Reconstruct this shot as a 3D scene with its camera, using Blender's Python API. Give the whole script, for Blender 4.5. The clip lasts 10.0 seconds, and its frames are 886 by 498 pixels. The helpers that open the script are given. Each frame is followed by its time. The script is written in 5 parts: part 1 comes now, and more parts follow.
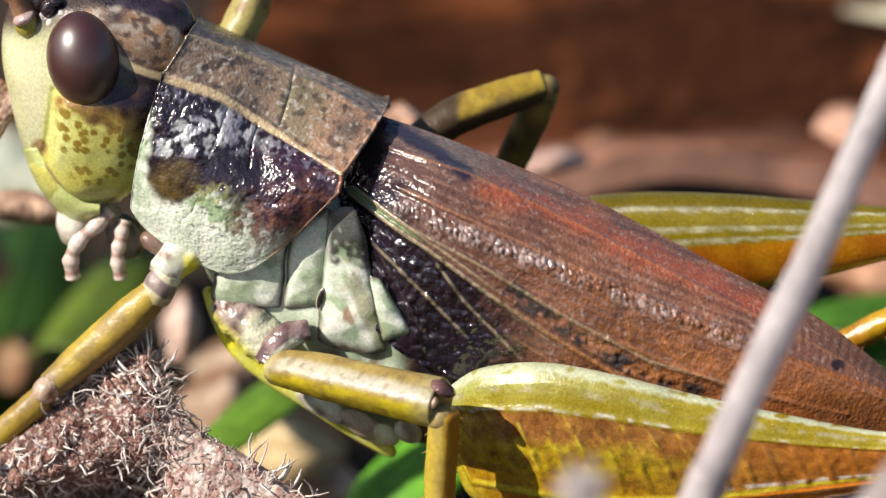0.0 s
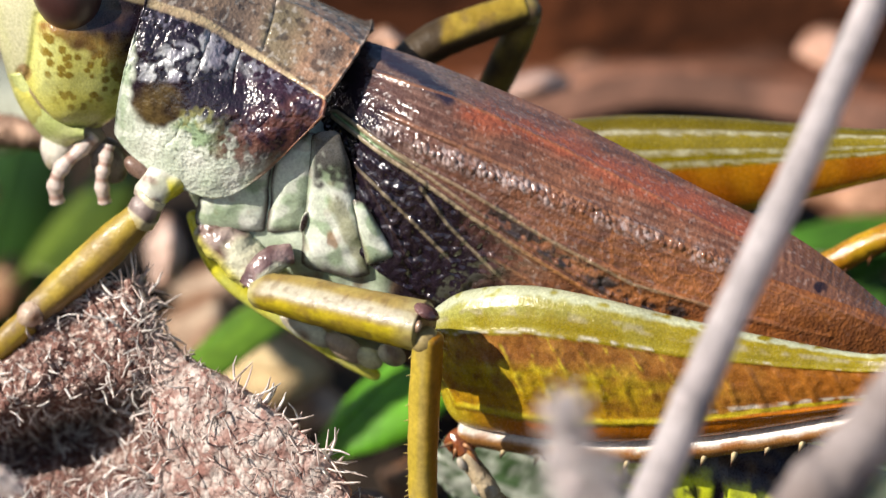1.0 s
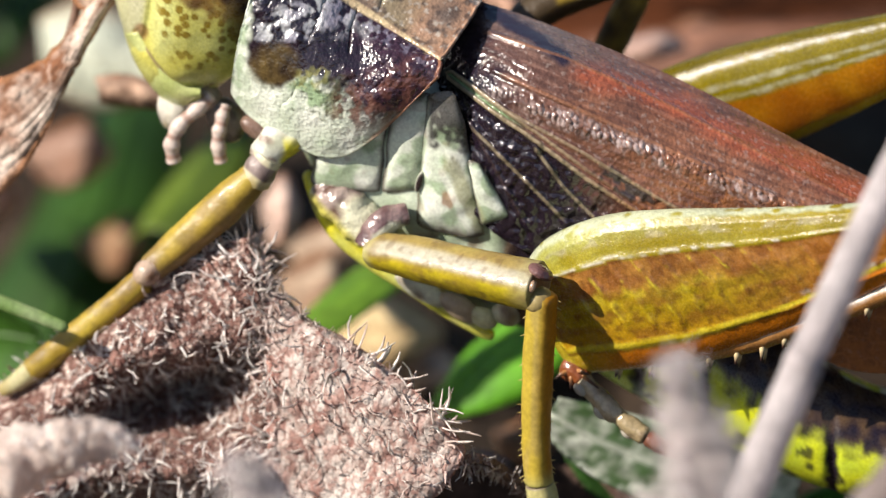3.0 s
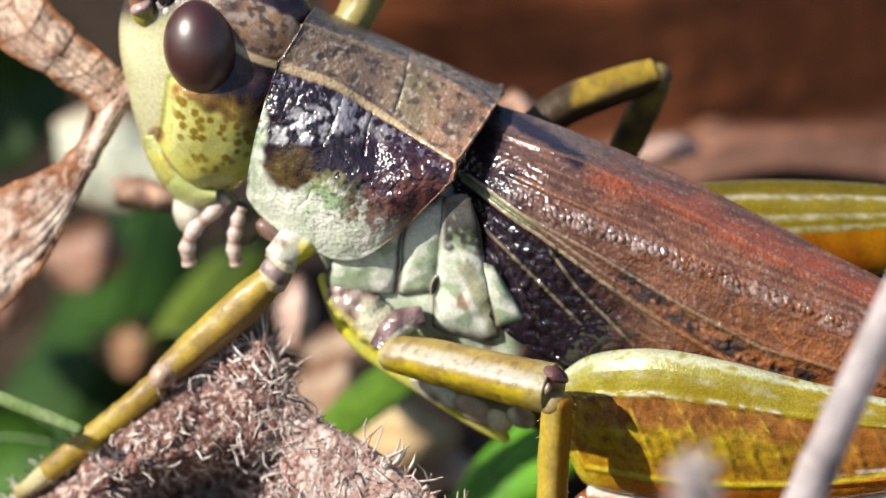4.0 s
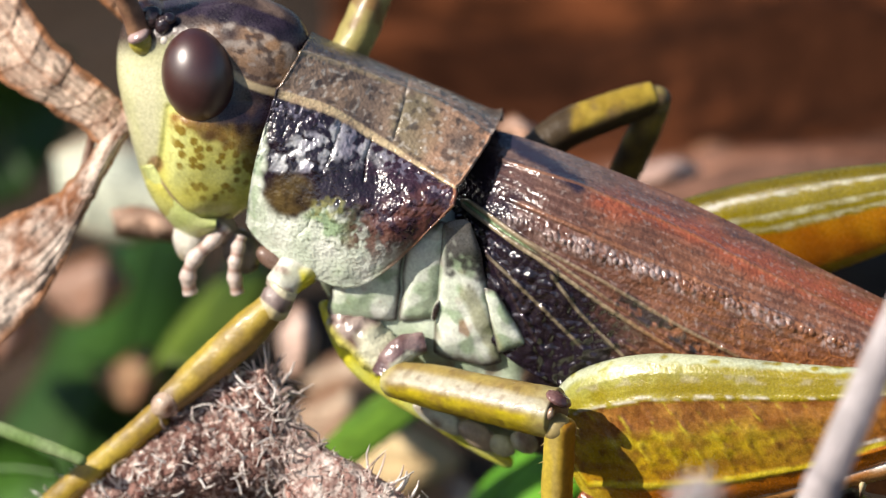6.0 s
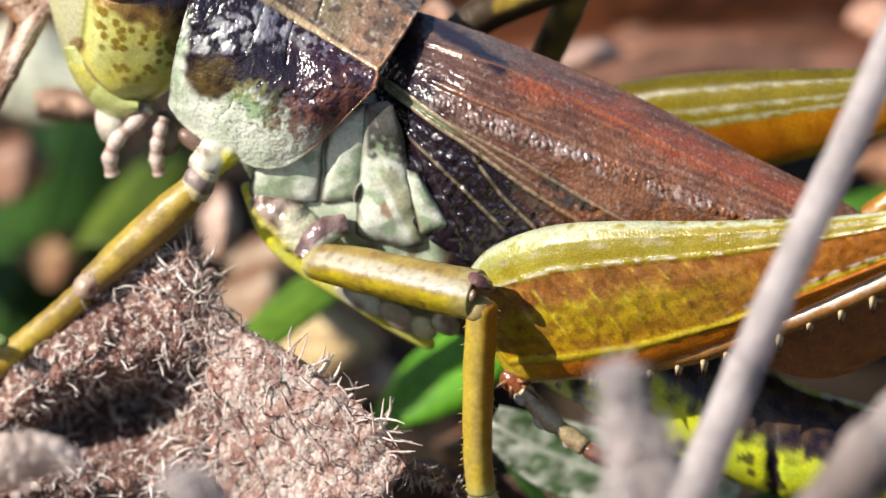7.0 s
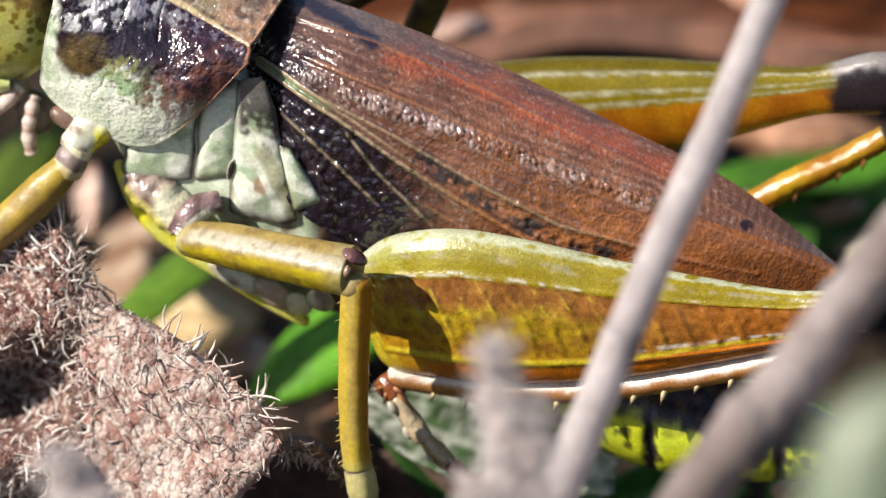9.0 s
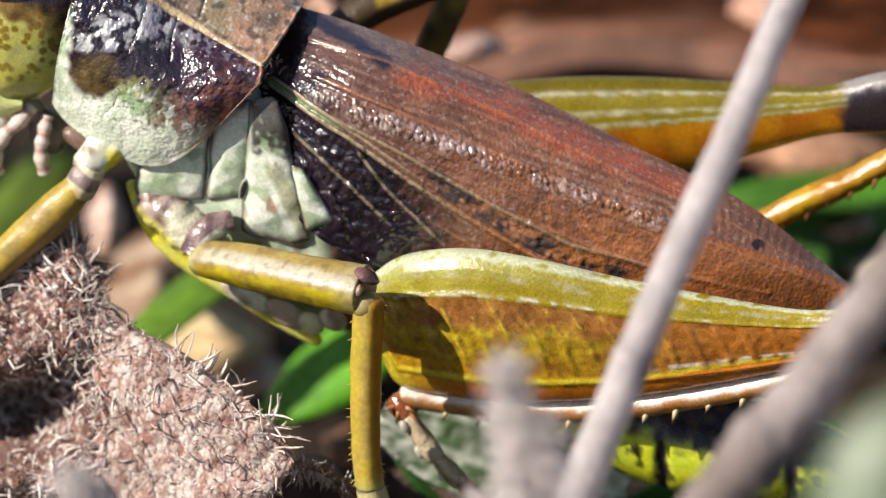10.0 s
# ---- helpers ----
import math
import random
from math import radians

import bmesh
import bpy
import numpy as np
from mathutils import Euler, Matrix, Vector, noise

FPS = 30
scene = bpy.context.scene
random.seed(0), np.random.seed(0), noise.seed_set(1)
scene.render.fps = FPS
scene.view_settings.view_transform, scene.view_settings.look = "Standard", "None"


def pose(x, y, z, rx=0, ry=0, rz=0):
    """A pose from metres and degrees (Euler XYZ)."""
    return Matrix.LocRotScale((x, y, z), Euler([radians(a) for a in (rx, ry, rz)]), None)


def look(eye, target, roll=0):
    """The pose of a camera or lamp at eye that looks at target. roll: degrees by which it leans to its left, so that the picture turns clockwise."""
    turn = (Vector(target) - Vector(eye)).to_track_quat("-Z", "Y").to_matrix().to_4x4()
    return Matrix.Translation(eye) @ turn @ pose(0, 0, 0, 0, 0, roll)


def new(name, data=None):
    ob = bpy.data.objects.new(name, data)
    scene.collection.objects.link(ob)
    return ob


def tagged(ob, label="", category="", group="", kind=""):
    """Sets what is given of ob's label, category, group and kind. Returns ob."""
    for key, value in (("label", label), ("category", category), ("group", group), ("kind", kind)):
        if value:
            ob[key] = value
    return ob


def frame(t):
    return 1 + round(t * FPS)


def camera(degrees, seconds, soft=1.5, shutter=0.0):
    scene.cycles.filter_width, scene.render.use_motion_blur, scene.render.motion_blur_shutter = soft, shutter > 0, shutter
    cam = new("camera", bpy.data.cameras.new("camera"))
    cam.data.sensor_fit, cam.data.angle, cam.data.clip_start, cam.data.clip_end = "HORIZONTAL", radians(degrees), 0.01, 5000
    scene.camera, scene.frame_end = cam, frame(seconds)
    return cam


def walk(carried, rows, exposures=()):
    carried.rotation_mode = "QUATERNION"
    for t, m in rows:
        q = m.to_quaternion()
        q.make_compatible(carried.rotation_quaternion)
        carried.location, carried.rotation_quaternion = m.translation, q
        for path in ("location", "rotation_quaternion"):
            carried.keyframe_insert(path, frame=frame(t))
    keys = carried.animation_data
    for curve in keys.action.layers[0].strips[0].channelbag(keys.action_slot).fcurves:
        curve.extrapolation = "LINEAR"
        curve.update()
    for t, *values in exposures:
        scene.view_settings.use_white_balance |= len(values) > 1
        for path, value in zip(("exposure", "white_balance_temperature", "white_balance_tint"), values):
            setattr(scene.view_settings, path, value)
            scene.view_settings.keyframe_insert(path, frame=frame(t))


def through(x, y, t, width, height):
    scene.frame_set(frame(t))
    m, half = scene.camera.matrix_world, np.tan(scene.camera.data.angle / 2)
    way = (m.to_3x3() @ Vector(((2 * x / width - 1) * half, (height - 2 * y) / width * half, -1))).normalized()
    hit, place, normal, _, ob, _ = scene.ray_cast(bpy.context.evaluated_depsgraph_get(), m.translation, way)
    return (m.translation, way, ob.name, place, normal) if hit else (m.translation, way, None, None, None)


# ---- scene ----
# A grasshopper on dead leaves in the sun, in true size; lengths below are in millimetres unless noted.
MM = 0.001
DOWN = 25.0                       # the view looks down by this many degrees
STAND = 0.022                     # height of the insect's middle above the soil, metres
SE, CE = math.sin(radians(DOWN)), math.cos(radians(DOWN))
GRID = 54.0                       # lines of the side drawing to the millimetre
TURNED = 0.20                     # the insect stands askew, its tail nearer to the lens: mm of depth to the mm of length

cam = camera(2 * math.degrees(math.atan(784 / GRID / 240.0)), 10.0, soft=1.25, shutter=0.12)
cam.data.dof.use_dof = True
cam.data.dof.focus_distance = 0.2375
cam.data.dof.aperture_fstop = 52.0

# seconds, aim right and up of the insect's middle (mm), nearness, lean to the left (degrees)
AIMS = [
    (0.0, 0.00, 0.00, 1.0000, 0.00),
    (0.5, 0.43, 0.40, 0.9990, 0.01),
    (1.0, 0.54, -2.51, 0.9975, -0.09),
    (1.5, -0.37, -5.50, 0.9965, -0.11),
    (2.0, -1.36, -6.36, 1.0006, -0.03),
    (2.5, -2.13, -5.43, 0.9939, -0.16),
    (2.7, -2.64, -4.75, 0.9939, -0.20),
    (3.8, -3.84, -1.25, 0.9918, -0.36),
    (4.0, -3.74, -0.43, 0.9918, -0.36),
    (4.5, -4.49, 0.72, 0.9964, -0.43),
    (5.0, -5.06, 0.63, 0.9966, -0.52),
    (5.2, -5.05, 0.75, 0.9961, -0.44),
    (6.3, -3.48, -0.15, 0.9920, -1.20),
    (6.5, -2.96, -1.28, 0.9913, -1.03),
    (7.0, -1.23, -3.50, 0.9928, -0.68),
    (7.5, 1.01, -5.53, 0.9930, -0.76),
    (8.0, 1.96, -7.15, 0.9970, -0.75),
    (8.5, 2.64, -5.78, 0.9933, -0.78),
    (9.0, 2.91, -4.38, 0.9948, -0.82),
    (9.5, 2.91, -4.05, 0.9938, -0.79),
    (10.0, 2.53, -3.73, 0.9930, -0.91),
]


def sloped(u, d, v):
    """World place (metres) of a point u right, d deeper and v up of the insect's middle as the lens sees it (mm)."""
    return Vector((u * MM, (d * CE + v * SE) * MM, STAND + (v * CE - d * SE) * MM))


walk(cam, [(t, look(sloped(0, -240 / near, 0), sloped(u, 0, v), lean)) for t, u, v, near, lean in AIMS])

# ---- light ----
SUN = Vector((-0.70, -0.30, 0.64)).normalized()      # towards the sun
world = bpy.data.worlds.new("sky")
scene.world = world
world.use_nodes = True
sky = world.node_tree.nodes.new("ShaderNodeTexSky")
sky.sky_type, sky.sun_disc = "NISHITA", False
sky.sun_elevation = math.asin(SUN.z)
sky.sun_rotation = math.atan2(SUN.x, SUN.y)
world.node_tree.links.new(sky.outputs["Color"], world.node_tree.nodes["Background"].inputs["Color"])
world.node_tree.nodes["Background"].inputs["Strength"].default_value = 0.066
lamp = bpy.data.lights.new("sun", "SUN")
lamp.energy, lamp.angle, lamp.color = 4.9, radians(0.53), (1.0, 0.895, 0.79)
sun = new("sun", lamp)
sun.matrix_world = look(SUN, (0, 0, 0))
scene.view_settings.exposure = 0.59

# ---- materials ----


def material(name, base=None, rough=0.5, grain=6.0, vary=0.25, bump=0.3, bump_scale=25.0, coat=0.0, through=0.0, metal=0.0,
             spec=0.5, cells=0.0, coarse=0.8, attribute="pigment", depth=0.02, uneven=0.12, coat_rough=0.12):
    """A surface whose pigment comes from the mesh (base None) or is one colour, with two scales of mottling and a fine relief. Scales per mm."""
    m = bpy.data.materials.new(name)
    m.use_nodes = True
    nt = m.node_tree
    n, link = nt.nodes, nt.links.new
    p = n["Principled BSDF"]
    tex = n.new("ShaderNodeTexCoord")
    mm = n.new("ShaderNodeVectorMath")
    mm.operation = "SCALE"
    mm.inputs["Scale"].default_value = 1000.0
    link(tex.outputs["Object"], mm.inputs[0])
    if base is None:
        a = n.new("ShaderNodeAttribute")
        a.attribute_name = attribute
        colour = a.outputs["Color"]
    else:
        r = n.new("ShaderNodeRGB")
        r.outputs[0].default_value = (*base, 1)
        colour = r.outputs[0]

    def noisy(scale, detail):
        k = n.new("ShaderNodeTexNoise")
        k.inputs["Scale"].default_value, k.inputs["Detail"].default_value = scale, detail
        link(mm.outputs[0], k.inputs["Vector"])
        return k.outputs["Fac"]

    def scaled(value, lo, hi):
        k = n.new("ShaderNodeMapRange")
        k.inputs["From Min"].default_value, k.inputs["From Max"].default_value = 0.3, 0.7
        k.inputs["To Min"].default_value, k.inputs["To Max"].default_value = lo, hi
        link(value, k.inputs["Value"])
        return k.outputs["Result"]

    def times(c, f):
        k = n.new("ShaderNodeVectorMath")
        k.operation = "SCALE"
        link(c, k.inputs[0])
        link(f, k.inputs["Scale"])
        return k.outputs[0]

    colour = times(colour, scaled(noisy(grain, 5), 1 - vary, 1 + vary))
    colour = times(colour, scaled(noisy(coarse, 3), 1 - vary * 0.7, 1 + vary * 0.7))
    link(colour, p.inputs["Base Color"])
    link(scaled(noisy(grain * 1.7, 4), max(0.04, rough - uneven), min(1, rough + 1.2 * uneven)), p.inputs["Roughness"])
    p.inputs["Metallic"].default_value = metal
    p.inputs["Specular IOR Level"].default_value = spec
    if coat:
        p.inputs["Coat Weight"].default_value, p.inputs["Coat Roughness"].default_value = coat, coat_rough
    b = n.new("ShaderNodeBump")
    b.inputs["Strength"].default_value, b.inputs["Distance"].default_value = bump, depth * MM
    height = noisy(bump_scale, 3)
    if cells:
        v = n.new("ShaderNodeTexVoronoi")
        v.inputs["Scale"].default_value = cells
        link(mm.outputs[0], v.inputs["Vector"])
        add = n.new("ShaderNodeMath")
        add.operation = "ADD"
        link(v.outputs["Distance"], add.inputs[0])
        link(height, add.inputs[1])
        height = add.outputs[0]
    link(height, b.inputs["Height"])
    link(b.outputs[0], p.inputs["Normal"])
    if through:
        t = n.new("ShaderNodeBsdfTranslucent")
        link(colour, t.inputs["Color"])
        mix = n.new("ShaderNodeMixShader")
        mix.inputs[0].default_value = through
        link(p.outputs[0], mix.inputs[1])
        link(t.outputs[0], mix.inputs[2])
        link(mix.outputs[0], n["Material Output"].inputs["Surface"])
    return m


CUTICLE = material("cuticle", rough=0.30, grain=9, vary=0.16, bump=0.4, bump_scale=12, depth=0.04, coat=0.18)
PRONOTUM = material("pitted_cuticle", rough=0.17, uneven=0.08, grain=9, vary=0.14, bump=0.6, bump_scale=9, cells=8, depth=0.034, spec=0.8, coat=0.15)
WING = material("wing_membrane", rough=0.16, uneven=0.08, grain=8, vary=0.14, bump=0.6, bump_scale=9, cells=8, depth=0.03, coat=0.2, spec=0.75)
LEG = material("leg_cuticle", uneven=0.06, rough=0.40, grain=6, vary=0.14, bump=0.4, bump_scale=8, depth=0.04, through=0.14, coat=0.08, spec=0.45, coarse=1.4)
FEMUR = material("femur_cuticle", rough=0.22, grain=9, vary=0.2, bump=0.5, bump_scale=13, depth=0.04, through=0.15, coat=0.18, spec=0.55)
EYE = material("eye_lens", base=(0.042, 0.010, 0.008), rough=0.6, grain=14, vary=0.2, bump=0.0, bump_scale=5, depth=0.004, uneven=0.02, spec=0.1, coat=1.0, coat_rough=0.37)
EYE.node_tree.nodes["Principled BSDF"].inputs["Coat IOR"].default_value = 1.9
SPINE = material("spine_cuticle", rough=0.35, grain=10, vary=0.15, bump=0.2, bump_scale=20)
DRY = material("dry_leaf", rough=0.75, grain=8, vary=0.4, bump=0.6, bump_scale=9, cells=4, depth=0.05, spec=0.25, through=0.1)
FELT = material("felted_leaf", rough=0.85, grain=10, vary=0.38, bump=1.0, bump_scale=12, cells=9, depth=0.12, spec=0.2)
DULL = material("dull_leaf", rough=0.9, grain=3, vary=0.4, bump=0.8, bump_scale=3, depth=0.12, spec=0.04)
FLAKY = material("flaky_leaf", rough=0.85, grain=10, vary=0.3, bump=0.7, bump_scale=12, cells=6, depth=0.05, spec=0.2)
HAIR = material("leaf_hair", rough=0.5, grain=4, vary=0.3, bump=0.0, through=0.25)
STALK = material("dry_stalk", rough=0.75, grain=5, vary=0.18, bump=0.6, bump_scale=6, depth=0.05, spec=0.15, through=0.45)
GREEN = material("green_leaf", rough=0.4, grain=3, vary=0.25, bump=0.4, bump_scale=6, depth=0.03, through=0.3)
SOIL = material("litter_soil", base=(0.034, 0.023, 0.015), rough=0.9, grain=1.2, vary=0.6, bump=1.0, bump_scale=2.2, depth=0.4, spec=0.2, coarse=0.2)

# ---- mesh helpers (all take numpy arrays: s, t, a of one number a vertex, p of three) ----


def vec(*v):
    return np.array(v, dtype=float)


def at(gx, gy, b):
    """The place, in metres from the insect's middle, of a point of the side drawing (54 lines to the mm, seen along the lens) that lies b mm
    beyond the insect's midline."""
    gx, gy, b = np.broadcast_arrays(np.asarray(gx, float), np.asarray(gy, float), np.asarray(b, float))
    u, v = (gx - 784) / GRID, (441 - gy) / GRID
    b = b - TURNED * u
    d = (b - v * SE) / (CE + v * SE / 240)
    k = 1 + d / 240
    return np.stack((u * k * MM, b * MM, (v * k * CE - d * SE) * MM), axis=-1)


def on(curve, s):
    """The places along a curve of (gx, gy, b) points."""
    g = spline(curve, s)
    return at(g[..., 0], g[..., 1], g[..., 2])


MIDDLE = Vector((0, 0, STAND))


def spline(points, f):
    """A smooth curve through points, at f from 0 to 1; points may also be a list of arrays of places, one curve for each f."""
    q = np.asarray(points, float)
    f = np.asarray(f, float)
    n = len(q) - 1
    x = np.clip(f, 0, 1) * n
    i = np.minimum(x.astype(int), n - 1)
    t = (x - i)[..., None]
    if q.ndim == 3:
        a, b, c, d = (q[np.clip(i + k, 0, n), np.arange(q.shape[1])] for k in (-1, 0, 1, 2))
    else:
        a, b, c, d = (q[np.clip(i + k, 0, n)] for k in (-1, 0, 1, 2))
    return 0.5 * (2 * b + (c - a) * t + (2 * a - 5 * b + 4 * c - d) * t * t + (3 * b - a - 3 * c + d) * t ** 3)


def draw(p):
    """Where places, in metres from the insect's middle, lie on the side drawing."""
    y, z = p[..., 1] * 1000, p[..., 2] * 1000
    k = 1 + (y * CE - z * SE) / 240
    return 784 + GRID * p[..., 0] * 1000 / k, 441 - GRID * (y * SE + z * CE) / k


def away(gx, gy, pts):
    """The distance from a line of the drawing, signed (below it is plus), and how far along the line (0 to 1)."""
    best, sign, along, n = np.full(np.shape(gx), 1e9), np.ones(np.shape(gx)), np.zeros(np.shape(gx)), len(pts) - 1
    for i in range(n):
        (ax, ay), (bx, by) = pts[i], pts[i + 1]
        dx, dy = bx - ax, by - ay
        f = np.clip(((gx - ax) * dx + (gy - ay) * dy) / (dx * dx + dy * dy), 0, 1)
        d = np.hypot(gx - ax - f * dx, gy - ay - f * dy)
        closer = d < best
        best = np.where(closer, d, best)
        along = np.where(closer, (i + f) / n, along)
        sign = np.where(closer, np.where(dx * (gy - ay) - dy * (gx - ax) > 0, 1, -1), sign)
    return best * sign, along


def bell(x, width):
    return np.exp(-(x / width) ** 2)


def spot(gx, gy, x, y, rx, ry):
    """1 inside an oval blotch of the drawing, fading to 0 round it."""
    return step(1.25, 0.75, np.hypot((gx - x) / rx, (gy - y) / ry))


def nz(p, scale, seed=0.0):
    p = np.asarray(p, float)
    q = (p * (1000 * scale) + vec(seed, seed * 1.7, 0)).reshape(-1, 3)
    return np.array([noise.noise(v) for v in q.tolist()]).reshape(p.shape[:-1])


def cells(p, scale):
    """Distances to the two nearest cell centres."""
    q = (np.asarray(p, float) * (1000 * scale)).tolist()
    return np.array([noise.voronoi(v)[0][:2] for v in q])


def mix(a, b, f):
    a, b, f = np.asarray(a, float), np.asarray(b, float), np.clip(np.asarray(f, float), 0, 1)[..., None]
    return a + (b - a) * f


def step(lo, hi, x):
    f = np.clip((x - lo) / (hi - lo), 0, 1)
    return f * f * (3 - 2 * f)


def link_mesh(name, verts, faces, mat, parent=None, label="", colours=None, smooth=True):
    me = bpy.data.meshes.new(name)
    me.from_pydata(np.asarray(verts, float).tolist(), [], faces)
    me.materials.append(mat)
    if colours is not None:
        flat = np.ones((len(verts), 4), dtype=np.float32)
        flat[:, :3] = colours
        me.color_attributes.new("pigment", "FLOAT_COLOR", "POINT").data.foreach_set("color", flat.ravel())
    if smooth:
        me.polygons.foreach_set("use_smooth", [True] * len(me.polygons))
    me.update()
    ob = new(name, me)
    if parent:
        ob.parent = parent
        if parent.type == "EMPTY":
            ob.location = MIDDLE - parent.location
    if label:
        ob["label"] = label
    return ob


def lattice(ns, nt, wrap=False):
    w = nt if wrap else nt + 1
    return [(i * w + j, i * w + (j + 1) % w, (i + 1) * w + (j + 1) % w, (i + 1) * w + j) for i in range(ns) for j in range(nt)]


def params(ns, nt):
    s, t = np.meshgrid(np.arange(ns + 1) / ns, np.arange(nt + 1) / nt, indexing="ij")
    return s.ravel(), t.ravel()


def patch(name, f, ns, nt, mat, colour, parent=None, label="", thick=0.0):
    """A sheet f(s, t) of ns by nt cells; with thick (mm) it gets a back and edges."""
    s, t = params(ns, nt)
    p = f(s, t)
    ob = link_mesh(name, p, lattice(ns, nt), mat, parent, label, colour(s, t, p))
    if thick:
        mod = ob.modifiers.new("thickness", "SOLIDIFY")
        mod.thickness, mod.offset = thick * MM, 0
    return ob


def capped(rings, around):
    faces = [(i * around + j, i * around + (j + 1) % around, (i + 1) * around + (j + 1) % around, (i + 1) * around + j) for i in range(rings) for j in range(around)]
    return faces + [tuple(reversed(range(around))), tuple(rings * around + j for j in range(around))]


def loft(name, stations, n, around, mat, colour, parent=None, label="", power=2.0, origin=None, bulge=None, taper=0.0):
    """A closed body through stations (top gx, top gy, bottom gx, bottom gy, b of the middle, half width). a: 0 at the top, 0.5 on the near side."""
    s, a = np.meshgrid(np.arange(n + 1) / n, 2 * np.pi * np.arange(around) / around, indexing="ij")
    s, a = s.ravel(), a.ravel()
    tx, ty, bx, by, b, hw = spline(stations, s).T
    top, bot = at(tx, ty, b), at(bx, by, b)
    ca, sa = np.cos(a), np.sin(a)
    k = (np.abs(ca) ** power + np.abs(sa) ** power) ** (-1 / power)
    p = (top + bot) / 2 + (top - bot) / 2 * (ca * k)[:, None]
    p[:, 1] -= hw * MM * sa * k * (1 + taper * np.minimum(ca, 0))
    if bulge:
        p[:, 1] -= MM * np.maximum(sa, 0) * bulge(*draw(p), p)
    c = colour(s, a / np.pi, p)
    return link_mesh(name, p if origin is None else p - origin, capped(n, around), mat, parent, label, c)


def tube(name, points, n, around, mat, colour, parent=None, label="", flat=1.0, origin=None, rough=0.0, keels=0.0):
    """A round limb through points (place in metres, radius in mm), closed at both ends with round caps."""
    pts = np.array([(*p, r) for p, r in points])
    s1 = np.arange(n + 1) / n
    q = spline(pts, s1)
    d = spline(pts, np.minimum(1, s1 + 0.01))[:, :3] - spline(pts, np.maximum(0, s1 - 0.01))[:, :3]
    d /= np.linalg.norm(d, axis=1, keepdims=True) + 1e-12
    e1 = np.cross(d, vec(0, 1, 0))
    weak = np.linalg.norm(e1, axis=1) < 0.05
    e1[weak] = np.cross(d[weak], vec(1, 0, 0))
    e1 /= np.linalg.norm(e1, axis=1, keepdims=True)
    e2 = np.cross(d, e1)
    r = q[:, 3].copy()
    for k, f in enumerate((0.35, 0.75, 0.93)):
        if n > 8:
            r[k] *= f
            r[n - k] *= f
    an = 2 * np.pi * np.arange(around) / around
    lobed = (1 + keels * np.cos(4 * an + 0.6))[None, :, None]
    ring = lobed * e1[:, None] * np.cos(an)[None, :, None] + lobed * e2[:, None] * (flat * np.sin(an))[None, :, None]
    out = (ring * (r * MM)[:, None, None]).reshape(-1, 3)
    mid = np.repeat(q[:, :3], around, axis=0)
    if rough:
        out = out * (1 + rough * nz(mid + out, 3.0, 7) + rough * nz(mid + out, 1.2, 3))[:, None]
    p = mid + out
    c = colour(np.repeat(s1, around), np.tile(an / np.pi, n + 1), p)
    faces = [tuple(reversed(f)) for f in capped(n, around)]
    return link_mesh(name, p if origin is None else p - origin, faces, mat, parent, label, np.broadcast_to(c, p.shape))


def ellipsoid(name, centre, axes, n, mat, colour, parent, label="", tilt=0.0, raised=0.0):
    v, w = np.meshgrid(np.pi * np.arange(n + 1) / n, np.pi * np.arange(2 * n) / n, indexing="ij")
    v, w = v.ravel(), w.ravel()
    p = np.stack((axes[0] * np.sin(v) * np.cos(w), axes[1] * np.sin(v) * np.sin(w), axes[2] * np.cos(v)), axis=-1) * MM
    turn = np.array(Matrix.Rotation(radians(tilt), 3, "Y") @ Matrix.Rotation(radians(-raised), 3, "X"))
    p = p @ turn.T + np.asarray(centre)
    return link_mesh(name, p, [tuple(reversed(f)) for f in lattice(n, 2 * n, True)], mat, parent, label, np.broadcast_to(colour(v / np.pi, w, p), p.shape))


def plain(c):
    return lambda s, a, p: np.broadcast_to(np.array(c), p.shape)


def thing(name, place, label, category, group="", kind=""):
    ob = new(name)
    ob.empty_display_size = 0.002
    ob.location = Vector(place)
    return tagged(ob, label, category, group, kind)

# ---- the grasshopper ----
FOOT = Vector((0, 0, STAND - 0.0115))
hopper = thing("grasshopper", FOOT, "brown and green grasshopper with yellow legs perched on a dead leaf", "grasshopper")

PALE = (0.58, 0.66, 0.52)
WHITE = (0.76, 0.79, 0.70)
MOSS = (0.17, 0.29, 0.12)
INK = (0.013, 0.008, 0.015)
UMBER = (0.055, 0.03, 0.022)
BUFF = (0.52, 0.42, 0.25)
LIME = (0.50, 0.475, 0.10)
LEMON = (0.74, 0.68, 0.03)
OLIVE = (0.29, 0.195, 0.022)
STRAW = (0.47, 0.355, 0.045)
RUST = (0.22, 0.085, 0.05)

FACE_SEAM = [(95, 160), (88, 205), (79, 265), (69, 276)]
JAW_SEAM = [(60, 262), (69, 276), (97, 317), (123, 348), (164, 371), (200, 353)]
CROWN_STRIPE = [(60, -14), (100, -24), (160, -20), (230, -3), (296, 22), (345, 52)]
EAR_LINE = [(205, 102), (232, 122), (262, 133), (300, 142)]


